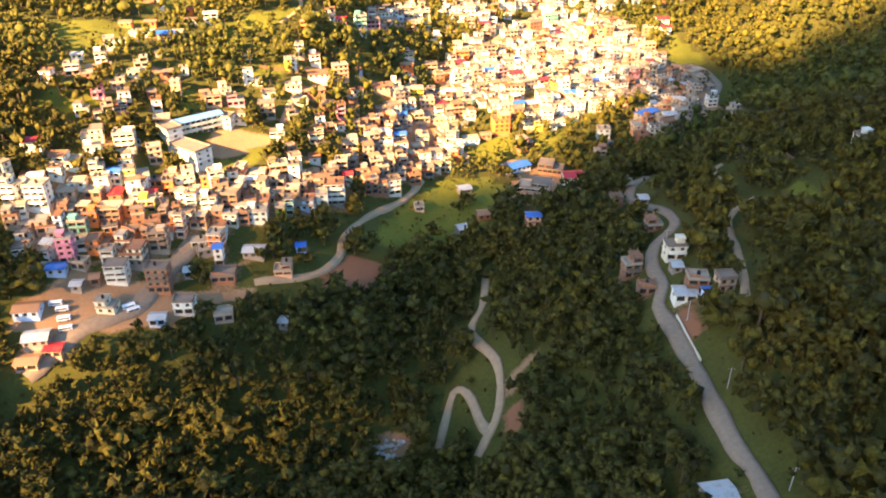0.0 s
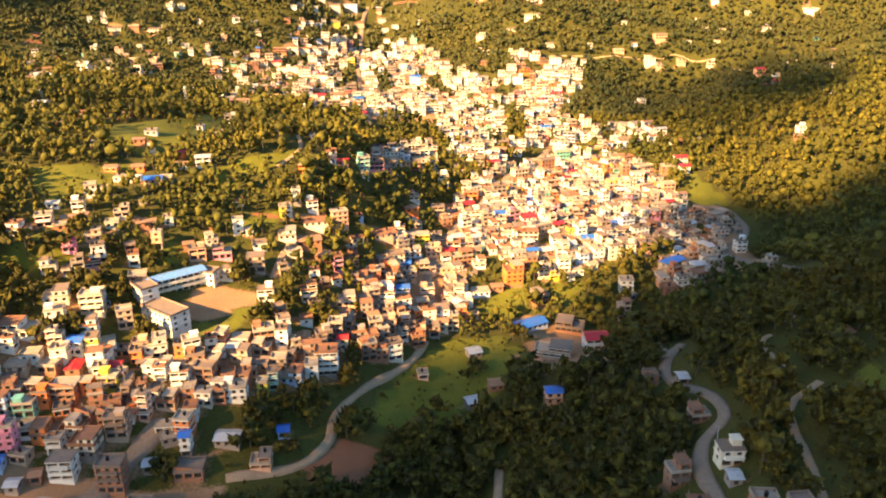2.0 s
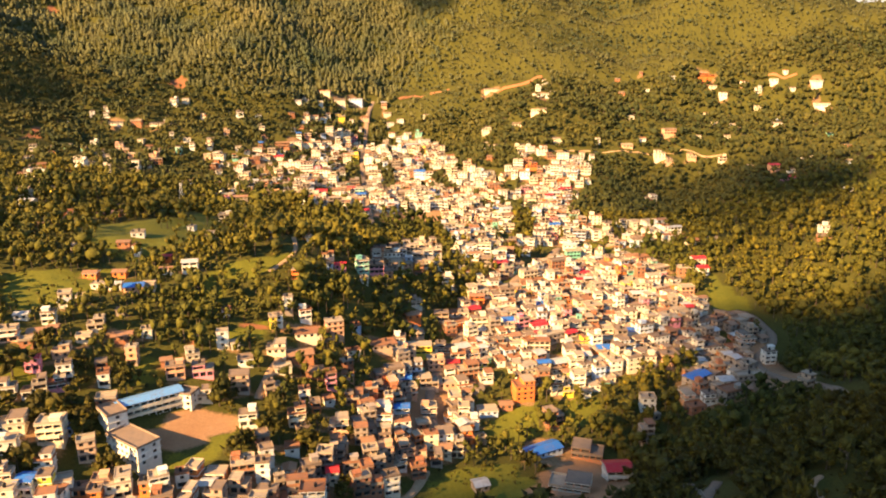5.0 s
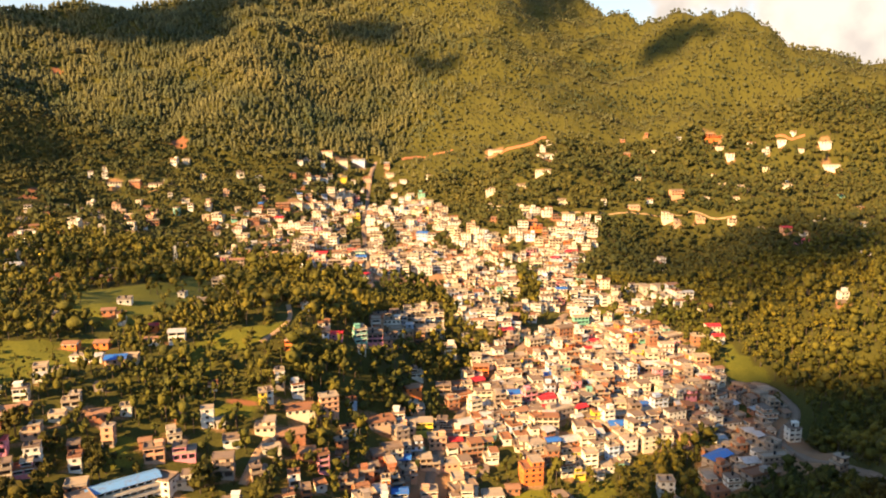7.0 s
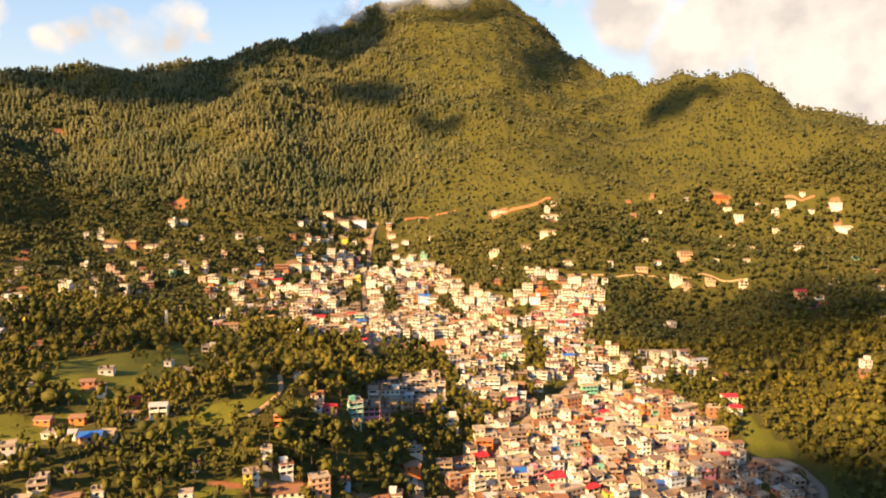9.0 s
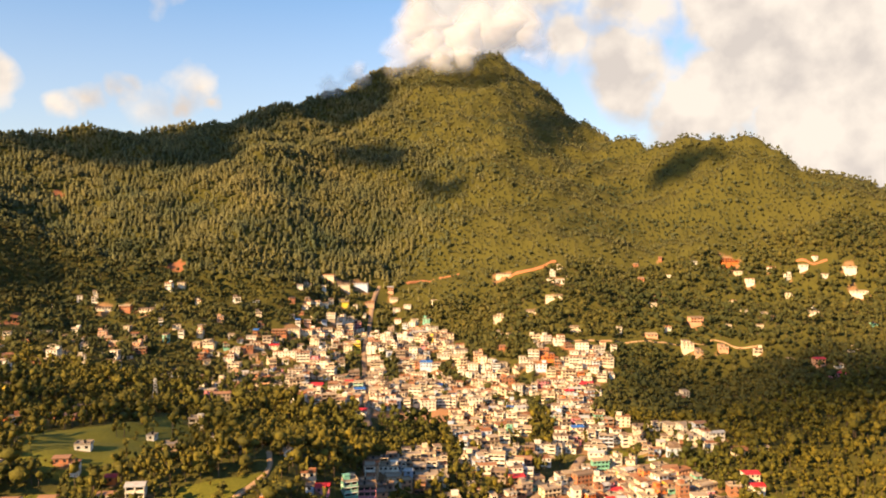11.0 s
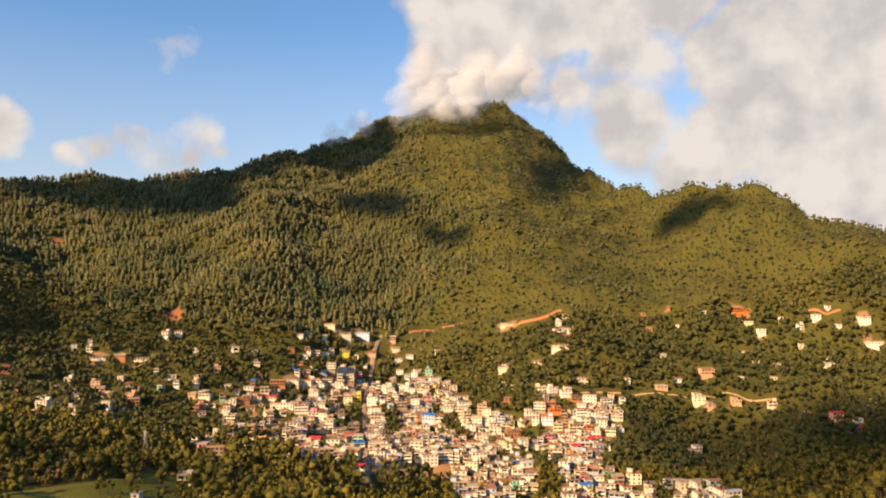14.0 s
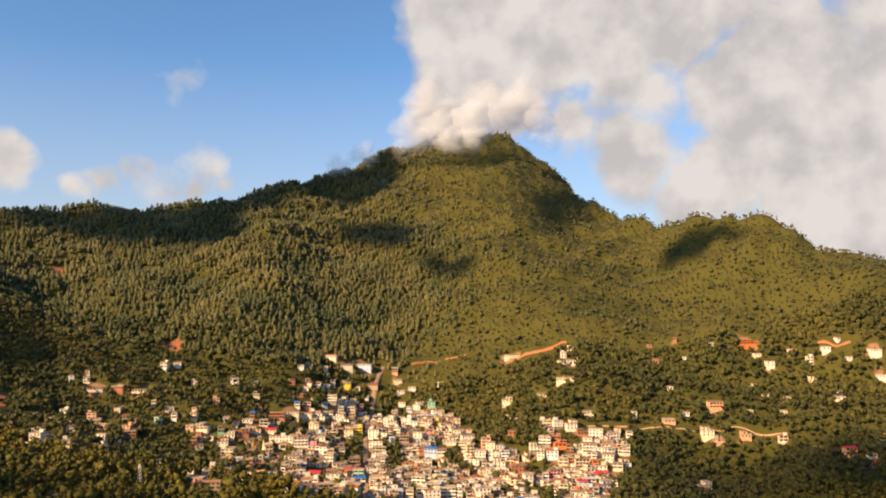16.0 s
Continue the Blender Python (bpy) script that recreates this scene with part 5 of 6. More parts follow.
fill_houses(F_TIERS, 10.0, 10, 12, 5, PALE + EARTHY, 1, 1, wide=(3.5, 4, 5, 7), deep=(4, 5))
_me = mesh_from("town_houses", CROWD.v, CROWD.f, CROWD.mats, CROWD.mi)
tagged(new("town_houses", _me), "packed pale houses of the distant town, flat-roofed", "houses", kind="stuff")
build_ground()
for _k, (_w, _m, _l) in ROADS.items():
    build_road(_k, _w, _m, _l, "pale gravel road winding along the slope" if _m is M_ROAD else "raw red earth cutting on the slope" if _m is M_CUT else "narrow bare earth track")


# ---------------------------------------------------------------- trees
def ico():
    bm = bmesh.new()
    bmesh.ops.create_icosphere(bm, subdivisions=1, radius=1)
    v = np.array([q.co for q in bm.verts])
    f = np.array([[q.index for q in p.verts] for p in bm.faces])
    bm.free()
    return v, f


ICO_V, ICO_F = ico()
bm0 = bmesh.new()
bmesh.ops.create_icosphere(bm0, subdivisions=2, radius=1)
ICO2_V = np.array([q.co for q in bm0.verts])
ICO2_F = np.array([[q.index for q in p.verts] for p in bm0.faces])
bm0.free()


def cone_parts(x0, y0, z0, x1, y1, z1, r0, r1, n=5):
    """A tapered limb as vertices and triangles."""
    a, b = np.array((x0, y0, z0)), np.array((x1, y1, z1))
    ax = (b - a) / (np.linalg.norm(b - a) + 1e-9)
    u = np.cross(ax, (0.31, 0.87, 0.13))
    u /= np.linalg.norm(u)
    w = np.cross(ax, u)
    k = np.arange(n) * 2 * math.pi / n
    ring = np.cos(k)[:, None] * u + np.sin(k)[:, None] * w
    v = np.vstack([a + ring * r0, b + ring * r1])
    f = []
    for i in range(n):
        j = (i + 1) % n
        f += [(i, j, n + j), (i, n + j, n + i)]
    return v, np.array(f)


def join(parts):
    V, F, n = [], [], 0
    for v, f in parts:
        V.append(v)
        F.append(f + n)
        n += len(v)
    return np.vstack(V), np.vstack(F)


def broadleaf(rng, height, spread, lobes, tufts, limbs=4, spray=1.0):
    """Crown lobes broken up by leaf sprays, and a trunk with limbs; unit metres."""
    crown, wood = [], []
    wood.append(cone_parts(0, 0, -0.15, 0, 0, height * 0.55, height * 0.035, height * 0.02, 5 if limbs else 3))
    lean = rng.uniform(-0.1, 0.1, 2) * spread
    for k in range(lobes):
        a, q = k * 2.4 + rng.uniform(0, 1.2), rng.uniform(0.1, 1.0) ** 0.55
        if k == 0:
            q = 0.1
        zz = height * (0.86 - 0.52 * q * q + rng.uniform(-0.2, 0.06))
        c = np.array((math.cos(a) * q * spread * 0.75 + lean[0], math.sin(a) * q * spread * 0.75 + lean[1], zz))
        s = spread * rng.uniform(0.26, 0.56) * (1.5 if lobes < 3 else 0.62 if lobes > 12 else 0.78 if lobes > 7 else 1.0)
        j = 1 + rng.uniform(-0.48, 0.3, len(ICO_V))
        crown.append((ICO_V * j[:, None] * (s, s, s * rng.uniform(0.6, 1.05)) + c, ICO_F))
        if k < limbs:
            wood.append(cone_parts(0, 0, height * 0.4, *(c * 0.85), height * 0.016, height * 0.005, 3))
        for _ in range(tufts):
            d = rng.normal(size=3)
            d[2] = abs(d[2]) * 0.9 - 0.15
            d /= np.linalg.norm(d)
            p = c + d * s * rng.uniform(0.7, 1.0)
            side = np.cross(d, rng.normal(size=3)) * s * rng.uniform(0.2, 0.42) * spray
            tip = p + (d * s * rng.uniform(0.4, 1.05) + rng.normal(size=3) * s * 0.2) * spray
            crown.append((np.array([p - side, tip, p + side, p + side * 0.2 - d * s * 0.3]), np.array([[0, 2, 1], [0, 3, 2]])))
    return join(crown), join(wood)


def conifer(rng, height, spread, tiers):
    crown = []
    n = 6
    for k in range(tiers):
        u = k / tiers
        z0, z1 = height * (0.14 + 0.80 * u), height * (0.14 + 0.80 * u + 1.25 / tiers)
        r = spread * (1 - u) ** 0.8 * rng.uniform(0.8, 1.15) + 0.15
        a = np.arange(n) * 2 * math.pi / n + rng.uniform(0, 6)
        ring = np.stack([np.cos(a) * r * rng.uniform(0.75, 1.25, n), np.sin(a) * r * rng.uniform(0.75, 1.25, n), z0 + rng.uniform(-0.25, 0.25, n) * height / tiers], -1)
        v = np.vstack([ring, [[rng.uniform(-0.2, 0.2), rng.uniform(-0.2, 0.2), min(z1, height)]]])
        crown.append((v, np.array([[i, (i + 1) % n, n] for i in range(n)])))
    return join(crown), cone_parts(0, 0, -1.5, 0, 0, height * 0.6, height * 0.02, height * 0.008, 4)


def fast_mesh(name, V, F, mats, mi=None):
    me = bpy.data.meshes.new(name)
    me.vertices.add(len(V))
    me.vertices.foreach_set("co", V.astype(np.float32).ravel())
    me.loops.add(F.size)
    me.loops.foreach_set("vertex_index", F.astype(np.int32).ravel())
    me.polygons.add(len(F))
    me.polygons.foreach_set("loop_start", np.arange(0, F.size, 3, dtype=np.int32))
    for m in mats:
        me.materials.append(m)
    if mi is not None:
        me.polygons.foreach_set("material_index", mi.astype(np.int32))
    me.polygons.foreach_set("use_smooth", np.ones(len(F), bool))
    me.update(calc_edges=True)
    return me


def scatter_mesh(name, protos, pts, sizes, rng, mat, label, category):
    """One mesh of many trees: crowns and trunks of mixed kinds, each turned and sized on its own."""
    V, F, MI, n = [], [], [], 0
    kinds = rng.randint(0, len(protos), len(pts))
    for k, ((cv, cf), (wv, wf)) in enumerate(protos):
        sel = np.where(kinds == k)[0]
        if not len(sel):
            continue
        v = np.vstack([cv, wv])
        f = np.vstack([cf, wf + len(cv)])
        mi = np.concatenate([np.zeros(len(cf)), np.ones(len(wf))])
        a = rng.uniform(0, 6.283, len(sel))
        s = sizes[sel]
        sx = s * rng.uniform(0.52, 1.1, len(sel))
        c, q = np.cos(a), np.sin(a)
        x = (v[None, :, 0] * c[:, None] - v[None, :, 1] * q[:, None]) * sx[:, None] + pts[sel, 0][:, None]
        y = (v[None, :, 0] * q[:, None] + v[None, :, 1] * c[:, None]) * sx[:, None] + pts[sel, 1][:, None]
        z = v[None, :, 2] * s[:, None] + pts[sel, 2][:, None]
        V.append(np.stack([x, y, z], -1).reshape(-1, 3))
        F.append((f[None] + (np.arange(len(sel)) * len(v))[:, None, None] + n).reshape(-1, 3))
        MI.append(np.tile(mi, len(sel)))
        n += len(sel) * len(v)
    me = fast_mesh(name, np.vstack(V), np.vstack(F), [mat, M_BARK], np.concatenate(MI))
    tagged(new(name, me), label, category, kind="stuff")


TOWN = [(F_CORE, 0.45), (F_UPPER, 0.42), (F_TOP, 0.8), (F_SIDE, 0.7), (F_STREET, 0.4), (F_SCHOOL, 0.7), (F_SPUR, 0.35), (F_LEFT, 0.9), (F_WEST, 0.75), (F_MIDL, 0.35)]


def spots(x0, x1, y0, y1, step, rng, keep=1.0):
    """Jittered tree places, clear of houses, roads and open ground, thin in the town."""
    gx, gy = np.meshgrid(np.arange(x0, x1, step), np.arange(y0, y1, step))
    x = gx.ravel() + rng.uniform(-0.5, 0.5, gx.size) * step
    y = gy.ravel() + rng.uniform(-0.5, 0.5, gx.size) * step
    p = np.full(x.shape, keep)
    for poly, d in TOWN:
        m = inside(poly, x, y)
        p[m] = np.minimum(p[m], d)
    p[inside(FIELDS[0], x, y) | inside(FIELDS[0], x, y + 4.0)] = 0
    for poly in FIELDS:
        m = inside(poly, x, y)
        p[m] = np.minimum(p[m], 0.06)
    for poly in GROVES:
        p[inside(poly, x, y) & ~inside(F_MIDL, x, y)] = 1.0
    for poly in DIRT + RED:
        p[inside(poly, x, y) | inside(poly, x, y + 5.0)] = 0
    for w, _m, l in ROADS.values():
        room = min(4.2, 0.8 + w)
        p[(line_distance(l, x, y) < w / 2 + room) | (line_distance(l, x, y + 6.0) < w / 2 + room * 0.85)] = 0
    for hx, hy, hr in HOUSES:
        # a house keeps its own ground free, and the ground before it
        p[((x - hx) ** 2 + (y - hy) ** 2 < (hr + 1.2) ** 2) | ((x - hx) ** 2 + (y + 4.5 - hy) ** 2 < (hr * 0.9) ** 2) | ((x - hx) ** 2 + (y + 8.0 - hy) ** 2 < (hr * 0.7) ** 2) & (hy < 400)] = 0
    clear = 0.5 + 0.5 * np.sin(x / 37 + 2 * np.sin(y / 61)) * np.sin(y / 43 + 1.7 * np.sin(x / 53))
    p = p * np.where((y > 330) & (y < 870), np.clip(0.80 + 0.6 * clear, 0, 1), 1.0)
    ok = rng.uniform(0, 1, len(x)) < p
    x, y = x[ok], y[ok]
    return np.stack([x, y, ground(x, y)], -1)


def scrub_spots(rng):
    x, y = rng.uniform(-330, 330, 9000), rng.uniform(105, 480, 9000)
    keep = rng.uniform(0, 1, len(x)) < 0.9
    for poly in DIRT + RED:
        keep &= ~inside(poly, x, y)
    keep &= ~inside(FIELDS[0], x, y)
    for w, _m, l in ROADS.values():
        keep &= line_distance(l, x, y) > w / 2 + 0.9
    for hx, hy, hr in HOUSES:
        keep &= (x - hx) ** 2 + (y - hy) ** 2 > (hr + 0.3) ** 2
    open_land = np.zeros(len(x), bool)
    for poly in FIELDS:
        open_land |= inside(poly, x, y)
    for w, _m, l in ROADS.values():
        open_land |= line_distance(l, x, y) < 14
    keep &= open_land
    return np.stack([x[keep], y[keep], ground(x[keep], y[keep])], -1)


def in_view(pts, margin=40):
    """Trees on land that the flight never shows are left out."""
    x, y = pts[:, 0], pts[:, 1]
    return pts[(np.abs(x) < 0.62 * (y + 10) + margin)]


def numpy_mesh(name, vf, mat):
    return fast_mesh(name, vf[0], vf[1], [mat])


def build_forest():
    rng = np.random.RandomState(11)
    big = [broadleaf(rng, 1.0, rng.uniform(0.46, 0.62), 8, 9) for _ in range(7)]
    mid = [broadleaf(rng, 1.0, rng.uniform(0.40, 0.56), 3, 5, 0) for _ in range(8)]
    low = [broadleaf(rng, 1.0, rng.uniform(0.5, 0.62), 1, 5, 0) for _ in range(8)]
    tall = [conifer(rng, 1.0, 0.27, 4) for _ in range(5)]
    far = [broadleaf(rng, 1.0, 0.72, 1, 3, 0) for _ in range(6)]
    # the valley: the trees that the flight passes nearest stand singly
    p = in_view(spots(-380, 380, 100, 380, 5.3, rng, 1.0), 42)
    size = np.clip(rng.normal(8.8, 2.6, len(p)), 3.5, 15)
    near = np.where((p[:, 1] < 265) & (np.abs(p[:, 0]) < 110))[0]
    near = near[np.argsort(np.hypot(p[near, 0], p[near, 1] - 150))][:300]
    firsts = []
    fine = [broadleaf(rng, 1.0, rng.uniform(0.46, 0.62), 22, 13, 4, 0.6) for _ in range(6)]
    for k, (crown, wood) in enumerate(fine):
        t = thing("tree", 0, 0, 0)
        link_part("trunk", numpy_mesh("trunk", wood, M_BARK), t)
        link_part("crown", numpy_mesh("crown", crown, M_LEAF), t)
        tagged(t, "leafy green broadleaf tree in the valley forest", "tree", "valley trees")
        firsts.append(t)
    for k, i in enumerate(near):
        s = float(size[i])
        m = pose(*[float(v) for v in p[i]], 0, 0, float(rng.uniform(0, 360)))
        if k < 6:
            firsts[k].matrix_basis = m
            firsts[k].scale = (s, s, s)
        else:
            t = copy_thing(firsts[k % 6], m)
            t.scale = (s, s, s)
    # low scrub on the open banks and between the fields
    q = in_view(scrub_spots(rng), 20)
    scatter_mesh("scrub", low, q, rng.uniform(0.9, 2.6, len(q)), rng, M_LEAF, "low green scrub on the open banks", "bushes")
    rest = np.setdiff1d(np.arange(len(p)), near)
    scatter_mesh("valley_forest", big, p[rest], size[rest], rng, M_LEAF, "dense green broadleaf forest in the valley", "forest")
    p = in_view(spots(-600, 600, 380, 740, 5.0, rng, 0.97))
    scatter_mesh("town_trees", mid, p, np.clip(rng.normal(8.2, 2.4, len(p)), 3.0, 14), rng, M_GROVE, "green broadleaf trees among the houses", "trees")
    p = in_view(spots(-720, 720, 740, 1030, 4.8, rng, 0.97))
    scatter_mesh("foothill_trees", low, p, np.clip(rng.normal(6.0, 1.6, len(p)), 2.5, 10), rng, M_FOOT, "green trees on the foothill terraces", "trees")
    p = in_view(spots(-940, 940, 990, 1850, 5.2, rng, 1.0), 10)
    r, az = np.hypot(p[:, 0] - CX, p[:, 1] - CY), np.degrees(np.arctan2(p[:, 0] - CX, p[:, 1] - CY))
    p = p[r < np.interp(az, CREST[:, 0], CREST[:, 1]) + 25]
    pine = p[:, 0] < -60 + 60 * np.sin(p[:, 1] / 90) + rng.normal(0, 40, len(p))
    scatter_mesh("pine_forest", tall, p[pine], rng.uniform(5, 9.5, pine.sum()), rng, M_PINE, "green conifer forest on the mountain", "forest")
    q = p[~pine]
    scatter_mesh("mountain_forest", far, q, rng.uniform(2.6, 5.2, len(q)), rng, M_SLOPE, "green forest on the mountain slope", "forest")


build_forest()


# ---------------------------------------------------------------- unseen cloud banks added to cast shade
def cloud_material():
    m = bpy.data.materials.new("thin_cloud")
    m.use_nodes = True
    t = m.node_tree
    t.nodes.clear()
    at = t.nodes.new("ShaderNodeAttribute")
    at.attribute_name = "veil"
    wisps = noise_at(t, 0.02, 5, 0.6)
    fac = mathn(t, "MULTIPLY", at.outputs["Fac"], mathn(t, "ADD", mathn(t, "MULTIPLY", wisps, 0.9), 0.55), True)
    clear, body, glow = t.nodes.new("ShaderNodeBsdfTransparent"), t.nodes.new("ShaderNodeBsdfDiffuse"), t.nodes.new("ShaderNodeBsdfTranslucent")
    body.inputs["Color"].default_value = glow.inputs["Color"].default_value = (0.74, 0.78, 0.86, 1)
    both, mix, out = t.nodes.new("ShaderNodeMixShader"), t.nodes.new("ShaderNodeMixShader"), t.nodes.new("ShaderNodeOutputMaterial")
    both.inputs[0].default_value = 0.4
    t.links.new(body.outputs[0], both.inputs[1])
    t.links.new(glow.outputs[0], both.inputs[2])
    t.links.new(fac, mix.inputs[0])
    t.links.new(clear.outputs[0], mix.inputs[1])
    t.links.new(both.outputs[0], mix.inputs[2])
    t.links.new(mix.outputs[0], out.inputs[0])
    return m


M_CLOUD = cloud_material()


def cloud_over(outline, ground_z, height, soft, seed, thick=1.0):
    """An unseen thin cloud bank at that height, thinning out at its rim, placed so that its shade falls on the
    outlined ground.
    """
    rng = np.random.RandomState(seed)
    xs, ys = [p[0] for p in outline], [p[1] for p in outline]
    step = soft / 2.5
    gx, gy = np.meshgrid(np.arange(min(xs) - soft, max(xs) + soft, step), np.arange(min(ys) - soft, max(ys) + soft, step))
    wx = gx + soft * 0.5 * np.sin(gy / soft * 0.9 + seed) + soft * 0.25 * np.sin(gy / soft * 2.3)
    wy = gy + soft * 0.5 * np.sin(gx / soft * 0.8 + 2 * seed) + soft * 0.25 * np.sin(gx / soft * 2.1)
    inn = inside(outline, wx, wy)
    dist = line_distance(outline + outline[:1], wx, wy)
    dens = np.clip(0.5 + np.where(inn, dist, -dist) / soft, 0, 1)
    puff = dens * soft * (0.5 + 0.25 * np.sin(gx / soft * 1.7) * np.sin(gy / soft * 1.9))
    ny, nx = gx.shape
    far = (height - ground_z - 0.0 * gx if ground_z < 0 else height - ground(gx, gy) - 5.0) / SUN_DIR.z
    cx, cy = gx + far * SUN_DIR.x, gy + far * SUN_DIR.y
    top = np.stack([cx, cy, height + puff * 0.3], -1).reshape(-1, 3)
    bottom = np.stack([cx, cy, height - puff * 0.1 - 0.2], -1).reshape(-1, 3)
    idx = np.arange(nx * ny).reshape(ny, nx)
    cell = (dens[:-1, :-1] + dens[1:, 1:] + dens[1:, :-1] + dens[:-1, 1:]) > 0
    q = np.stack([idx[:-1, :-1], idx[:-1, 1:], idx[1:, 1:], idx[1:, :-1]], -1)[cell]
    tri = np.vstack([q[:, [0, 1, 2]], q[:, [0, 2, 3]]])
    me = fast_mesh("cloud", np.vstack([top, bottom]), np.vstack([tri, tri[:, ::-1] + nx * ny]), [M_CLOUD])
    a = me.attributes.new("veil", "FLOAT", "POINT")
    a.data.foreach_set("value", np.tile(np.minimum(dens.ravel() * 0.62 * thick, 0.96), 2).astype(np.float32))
    tagged(new("backdrop_cloud", me), "unseen thin grey-white cloud placed to shade the ground", "cloud", kind="structure")


# Banks out of view, outlined to fit where the ground lies in shade.
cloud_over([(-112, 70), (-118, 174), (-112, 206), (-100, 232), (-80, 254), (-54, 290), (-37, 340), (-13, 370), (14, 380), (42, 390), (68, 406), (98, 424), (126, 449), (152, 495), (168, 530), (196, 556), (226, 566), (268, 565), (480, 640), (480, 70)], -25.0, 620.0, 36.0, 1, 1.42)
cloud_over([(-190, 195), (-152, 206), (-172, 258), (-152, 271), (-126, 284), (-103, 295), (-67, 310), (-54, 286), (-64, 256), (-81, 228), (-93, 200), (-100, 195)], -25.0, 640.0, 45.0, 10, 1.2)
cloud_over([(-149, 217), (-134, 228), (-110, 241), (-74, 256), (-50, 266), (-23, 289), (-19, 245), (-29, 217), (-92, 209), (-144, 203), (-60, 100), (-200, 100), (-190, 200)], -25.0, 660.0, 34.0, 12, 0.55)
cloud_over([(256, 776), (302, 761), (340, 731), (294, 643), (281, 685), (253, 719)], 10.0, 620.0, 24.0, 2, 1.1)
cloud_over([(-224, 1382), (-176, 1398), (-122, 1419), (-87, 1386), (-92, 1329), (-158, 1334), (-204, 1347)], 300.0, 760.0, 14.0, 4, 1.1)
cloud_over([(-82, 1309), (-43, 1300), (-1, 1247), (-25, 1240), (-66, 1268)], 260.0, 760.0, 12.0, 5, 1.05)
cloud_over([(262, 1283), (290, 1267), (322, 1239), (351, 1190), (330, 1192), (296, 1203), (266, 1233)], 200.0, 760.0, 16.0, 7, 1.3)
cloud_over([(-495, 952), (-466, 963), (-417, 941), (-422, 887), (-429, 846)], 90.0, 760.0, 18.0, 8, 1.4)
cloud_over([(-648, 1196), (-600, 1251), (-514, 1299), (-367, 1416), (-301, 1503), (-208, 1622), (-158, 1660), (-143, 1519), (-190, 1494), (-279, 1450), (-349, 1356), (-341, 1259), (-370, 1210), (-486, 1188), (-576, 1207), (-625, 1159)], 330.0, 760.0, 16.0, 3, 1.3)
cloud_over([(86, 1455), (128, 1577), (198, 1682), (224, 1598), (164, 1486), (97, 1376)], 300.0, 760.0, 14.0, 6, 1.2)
# The last two banks are made up, to darken the foothill woods.
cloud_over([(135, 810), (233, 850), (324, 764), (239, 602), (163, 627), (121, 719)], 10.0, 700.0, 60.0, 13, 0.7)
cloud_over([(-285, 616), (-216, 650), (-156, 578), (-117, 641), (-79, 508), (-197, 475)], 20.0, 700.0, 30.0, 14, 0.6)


def peak_cloud():
    """The cloud that hangs on the summit: overlapping domes that thin out at their rims."""
    rng = np.random.RandomState(5)
    V, F, D, n = [], [], [], 0
    for az, el, dist, rad, dens in ((-5.0, 12.6, 1430, 2.0, 0.55), (-3.0, 13.0, 1440, 2.2, 0.7), (-1.0, 13.6, 1450, 2.6, 0.8), (1.2, 14.6, 1460, 2.8, 0.75), (3.4, 14.6, 1470, 2.6, 0.7),
                                    (-3.6, 14.8, 1450, 2.6, 0.75), (5.0, 13.0, 1480, 1.8, 0.45), (-10.5, 10.3, 1400, 1.2, 0.4), (-8.6, 11.2, 1410, 1.3, 0.4), (-2.2, 12.2, 1425, 1.3, 0.5), (-0.4, 12.6, 1428, 1.2, 0.55)):
        d = np.array(view_dir(az, el))
        c = np.array((CX, CY, CZ)) + d * dist
        r = dist * radians(rad)
        right = np.cross(d, (0, 0, 1.0))
        right /= np.linalg.norm(right)
        up = np.cross(right, d)
        rings, seg = 9, 28
        first = n
        for i in range(rings + 1):
            u = max(0.003, i / rings)
            for k in range(seg):
                a = k * 2 * math.pi / seg
                w = 1 + 0.16 * math.sin(3 * a + az) + 0.1 * math.sin(5 * a + el * 3) + 0.06 * math.sin(9 * a)
                V.append(c + (right * math.cos(a) + up * math.sin(a) * 0.8) * r * u * w - d * r * 0.35 * math.sqrt(max(0, 1 - u * u)))
                D.append(dens * (1 - u * u) ** 1.2)
                n += 1
        for i in range(rings):
            for k in range(seg):
                a, b = first + i * seg + k, first + i * seg + (k + 1) % seg
                F += [(a, b, b + seg), (a, b + seg, a + seg)]
    me = fast_mesh("summit_cloud", np.array(V), np.array(F), [M_CLOUD])
    me.polygons.foreach_set("use_smooth", np.ones(len(me.polygons), bool))
    at = me.attributes.new("veil", "FLOAT", "POINT")
    at.data.foreach_set("value", np.array(D, np.float32))
    tagged(new("backdrop_summit_cloud", me), "white cloud clinging to the mountain summit", "cloud", kind="structure")


peak_cloud()


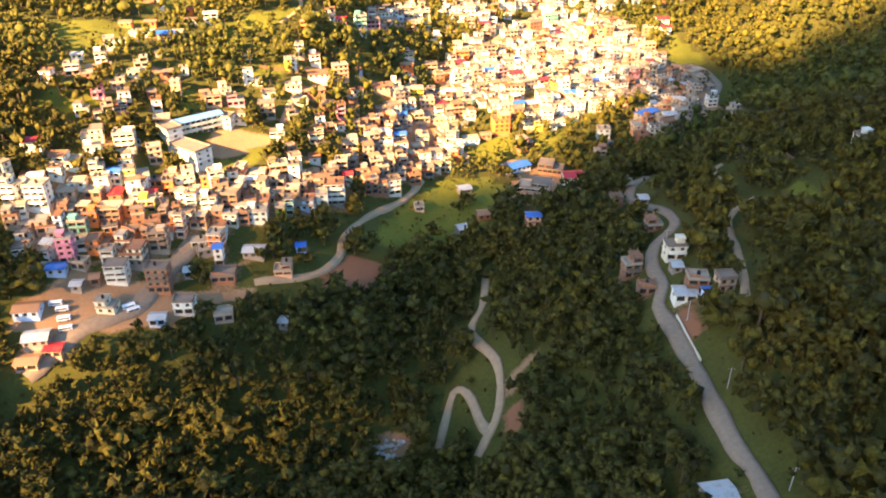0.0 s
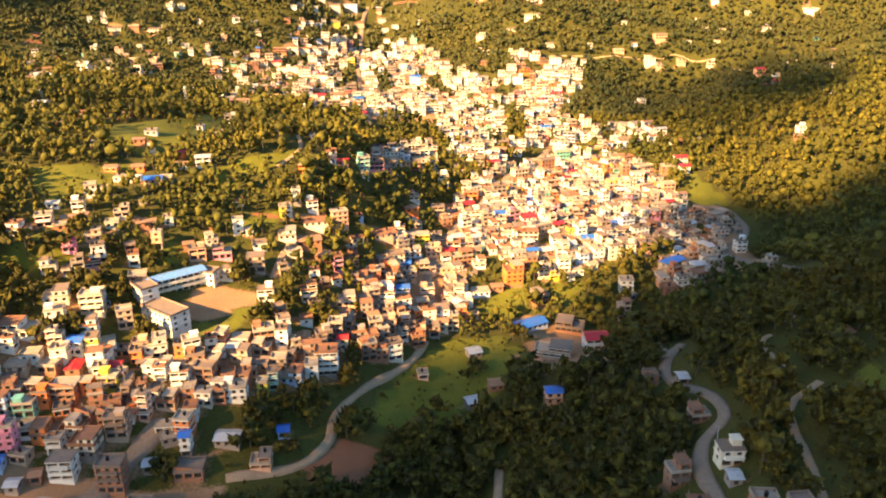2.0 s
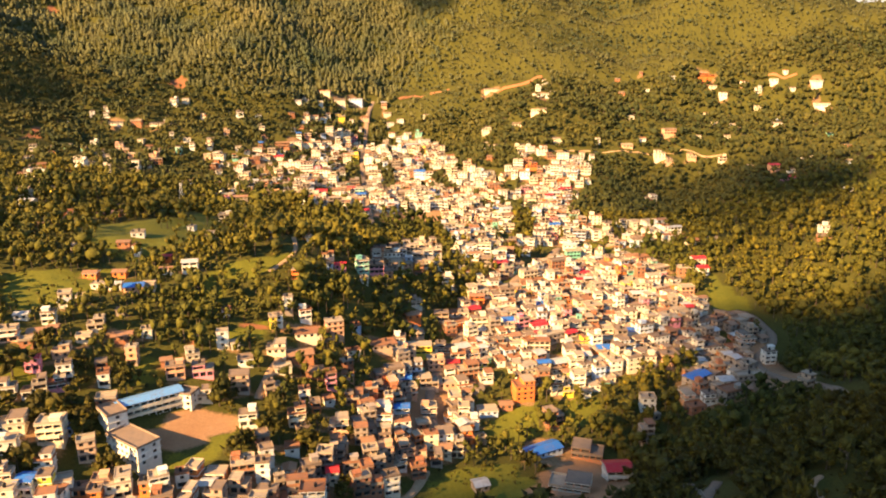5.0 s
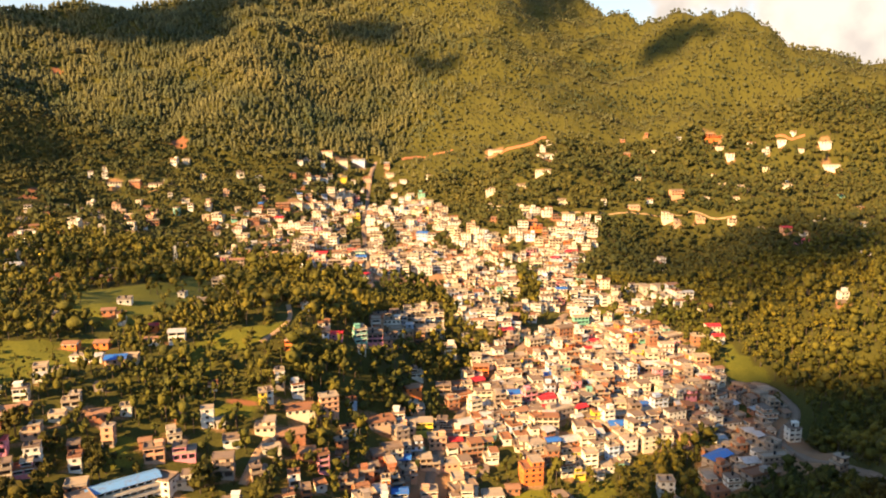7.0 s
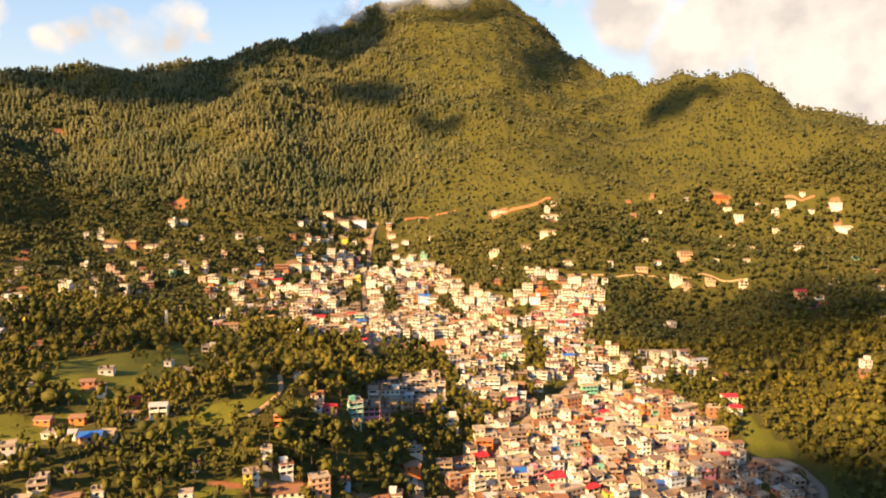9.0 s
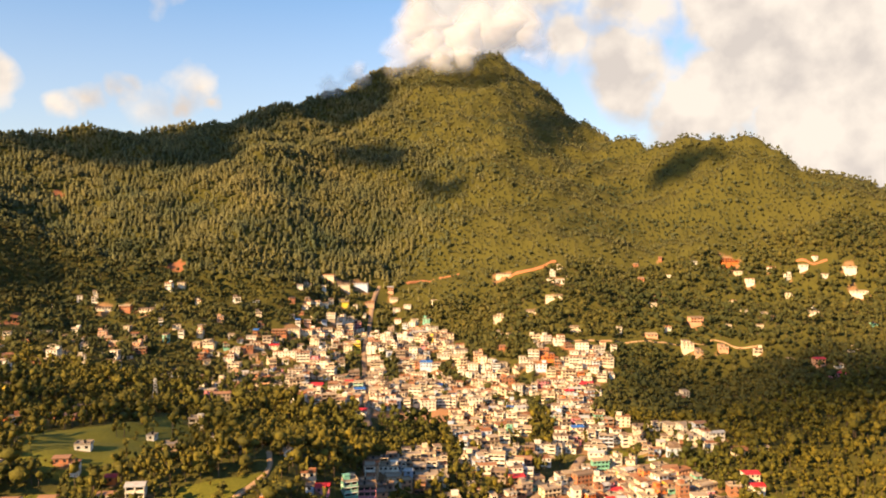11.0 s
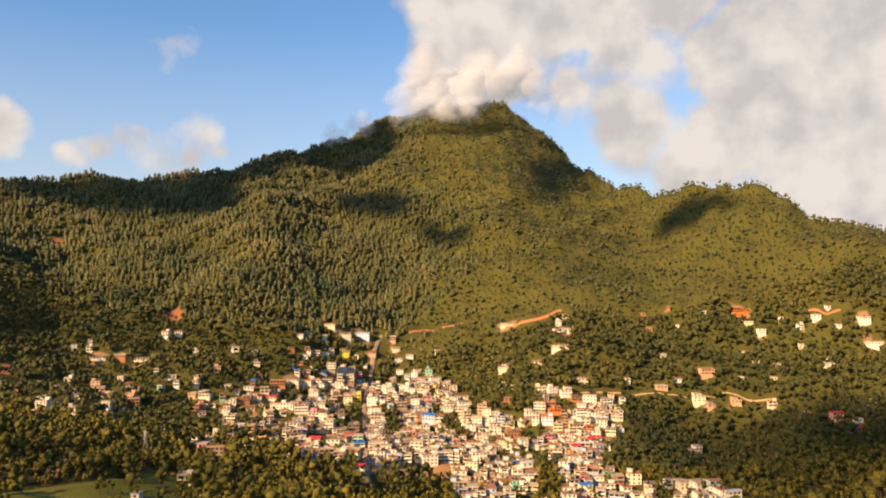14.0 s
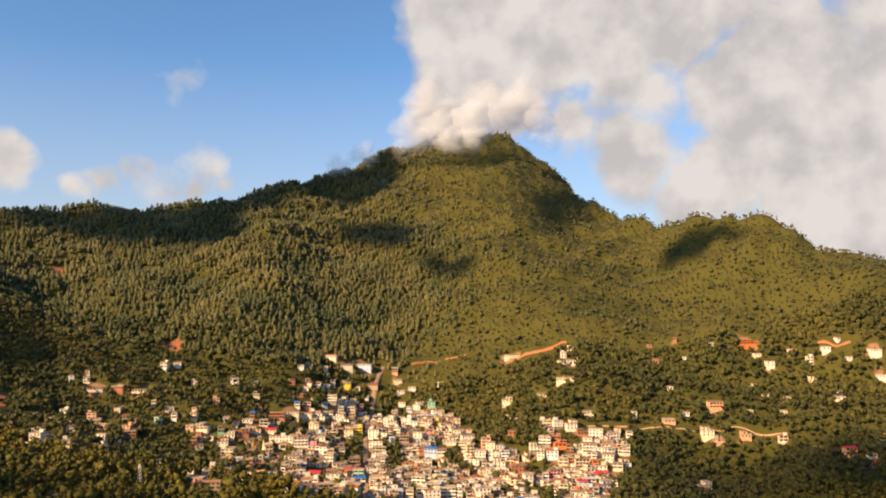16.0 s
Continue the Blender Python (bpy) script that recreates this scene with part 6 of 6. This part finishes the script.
# ---------------------------------------------------------------- telephone mast
def telecom_mast(x, y, height, base):
    t = thing("telecom_mast", x, y, gz(x, y))
    def at(sx, sy, z):
        w = base * (1 - 0.75 * z / height)
        return (sx * w, sy * w, z)
    for sx, sy in ((-1, -1), (1, -1), (1, 1), (-1, 1)):
        v, f = cone_parts(*at(sx, sy, -0.5), *at(sx, sy, height), 0.11, 0.07, 5)
        link_part("leg", numpy_mesh("leg", (v, f), M_STEEL), t)
    steps, braces = 8, []
    for k in range(steps):
        z0, z1 = height * k / steps, height * (k + 1) / steps
        for (ax, ay), (bx, by) in (((-1, -1), (1, -1)), ((1, -1), (1, 1)), ((1, 1), (-1, 1)), ((-1, 1), (-1, -1))):
            braces.append(cone_parts(*at(ax, ay, z0), *at(bx, by, z1), 0.05, 0.05, 3))
            braces.append(cone_parts(*at(bx, by, z0), *at(ax, ay, z1), 0.05, 0.05, 3))
            braces.append(cone_parts(*at(ax, ay, z1), *at(bx, by, z1), 0.05, 0.05, 3))
    for b in braces:
        link_part("brace", numpy_mesh("brace", b, M_STEEL), t)
    for k in range(3):
        bm = bmesh.new()
        a = k * 2.09
        box(bm, math.cos(a) * 0.8, math.sin(a) * 0.8, height - 1.2, 0.35, 0.35, 2.2, 0.04)
        part("antenna", bm, WALLS["white"], t)
    tagged(t, "grey lattice telephone mast with white antennas", "mast")


telecom_mast(-210, 657, 16.0, 1.6)


# ---------------------------------------------------------------- vehicles parked in the yard of the lower street
M_RUBBER = plain_material("tyre_rubber", (0.02, 0.02, 0.02), 0.8)
M_VAN = wall_material("white_vehicle_paint", (0.80, 0.79, 0.77), 0.15, 0.05)


def parked_bus(length, width, height):
    t = thing("minibus", 0, 0, 0)
    bm = bmesh.new()
    box(bm, 0, 0, 0.32 + (height - 0.32) / 2, length, width, height - 0.32, 0.15)
    part("body", bm, M_VAN, t)
    for s in (-1, 1):
        bm = bmesh.new()
        box(bm, -0.1, s * (width / 2 + 0.01), height * 0.68, length * 0.82, 0.05, height * 0.26)
        part("side_window", bm, M_GLASS, t)
        for q in (-0.32, 0.32):
            bm = bmesh.new()
            bmesh.ops.create_cone(bm, segments=12, radius1=0.34, radius2=0.34, depth=0.22, cap_ends=True,
                                  matrix=Matrix.Translation((q * length, s * (width / 2 - 0.08), 0.34)) @ Matrix.Rotation(math.pi / 2, 4, "X"))
            part("wheel", bm, M_RUBBER, t)
    bm = bmesh.new()
    box(bm, length / 2 + 0.01, 0, height * 0.66, 0.05, width * 0.84, height * 0.3)
    part("windscreen", bm, M_GLASS, t)
    tagged(t, "white minibus parked in the earth yard", "minibus", "parked minibuses")
    return t


BUS = parked_bus(4.8, 1.9, 2.0)
_first = True
for _x, _y, _r in [(-144, 241, 15), (-142, 237, 15), (-140, 233, 18), (-121, 246, 35), (-119, 245, 35), (-147, 243, 12)]:
    _m = pose(_x, _y, gz(_x, _y) + 0.1, 0, 0, _r)
    if _first:
        BUS.matrix_basis, _first = _m, False
    else:
        copy_thing(BUS, _m)


# ---------------------------------------------------------------- tarpaulin beside the valley road
def tarpaulin(x, y, w, d, rot):
    me = mesh_from("blue_tarpaulin", [], [], [TIN["blue"]])
    bm = bmesh.new()
    bmesh.ops.create_grid(bm, x_segments=8, y_segments=6, size=0.5)
    for v in bm.verts:
        v.co = (v.co.x * w, v.co.y * d, 1.4 - 1.1 * v.co.y + 0.25 * math.sin(v.co.x * 9) * math.cos(v.co.y * 7))
    geo = bmesh.ops.solidify(bm, geom=bm.faces[:], thickness=0.06)
    bm.to_mesh(me)
    bm.free()
    ob = new("tarpaulin", me)
    ob.matrix_basis = pose(x, y, gz(x, y) + 0.2, 0, 0, rot)
    tagged(ob, "bright blue tarpaulin spread on the slope", "tarpaulin")


tarpaulin(96, 253, 5.0, 3.0, 30)


# ---------------------------------------------------------------- boulders at the foot of the gully track
M_ROCK = plain_material("pale_rock", (0.42, 0.37, 0.31), 0.92, vary=0.4, scale=0.8)


def boulder(x, y, size, rng):
    j = 1 + rng.uniform(-0.2, 0.25, len(ICO2_V))
    v = ICO2_V * j[:, None] * (size, size * rng.uniform(0.7, 1.2), size * rng.uniform(0.5, 0.8))
    me = fast_mesh("boulder", v, ICO2_F, [M_ROCK])
    ob = new("boulder", me)
    ob.matrix_basis = pose(x, y, gz(x, y) + size * 0.15, 0, 0, float(rng.uniform(0, 360)))
    tagged(ob, "pale weathered boulder on the gully floor", "rock", "boulders in the gully")


_rng = np.random.RandomState(3)
for _k in range(34):
    _u, _v = _rng.uniform(-1, 1, 2)
    boulder(-19 + _u * 9 + _v * 2, 202 + _v * 6, float(_rng.uniform(0.4, 1.5)), _rng)


# ---------------------------------------------------------------- wooden poles along the valley road
def electric_pole(x, y):
    t = thing("electric_pole", x, y, gz(x, y))
    part_mesh = numpy_mesh("post", cone_parts(0, 0, -0.6, 0, 0, 7.5, 0.14, 0.09, 7), M_STEEL)
    link_part("post", part_mesh, t)
    bm = bmesh.new()
    box(bm, 0, 0, 6.9, 1.8, 0.12, 0.14, 0.02)
    part("crossarm", bm, M_BARK, t)
    for q in (-0.75, 0.0, 0.75):
        bm = bmesh.new()
        bmesh.ops.create_cone(bm, segments=8, radius1=0.07, radius2=0.05, depth=0.22, cap_ends=True, matrix=Matrix.Translation((q, 0, 7.08)))
        part("insulator", bm, WALLS["white"], t)
    tagged(t, "slim grey electric pole with a crossarm beside the road", "pole", "electric poles")


for _k in (14, 22, 30, 40):
    _x, _y = ROADS["road_valley"][2][_k]
    electric_pole(_x + 4.2, _y)


# ---------------------------------------------------------------- low parapet on the outer edge of the valley road
def parapet(line, height, thick):
    verts, faces = [], []
    for k, (x, y) in enumerate(line):
        ax, ay = line[max(0, k - 1)]
        bx, by = line[min(len(line) - 1, k + 1)]
        n = math.hypot(bx - ax, by - ay)
        ox, oy, z = (by - ay) / n * thick / 2, -(bx - ax) / n * thick / 2, gz(x, y)
        verts += [(x - ox, y - oy, z - 1), (x - ox, y - oy, z + height), (x + ox, y + oy, z + height), (x + ox, y + oy, z - 1)]
    for k in range(len(line) - 1):
        a = 4 * k
        faces += [(a + i, a + i + 1, a + i + 5, a + i + 4) for i in range(3)]
    faces += [(0, 1, 2, 3), (len(verts) - 4, len(verts) - 1, len(verts) - 2, len(verts) - 3)]
    tagged(new("wall_road", mesh_from("wall_road", verts, faces, [WALLS["ivory"]])), "low pale parapet wall beside the valley road", "wall", kind="structure")


parapet(smooth_line([(75.1, 203.8), (75.4, 193.9), (75.8, 187.7), (75.9, 180.0)], 3.0), 0.9, 0.35)
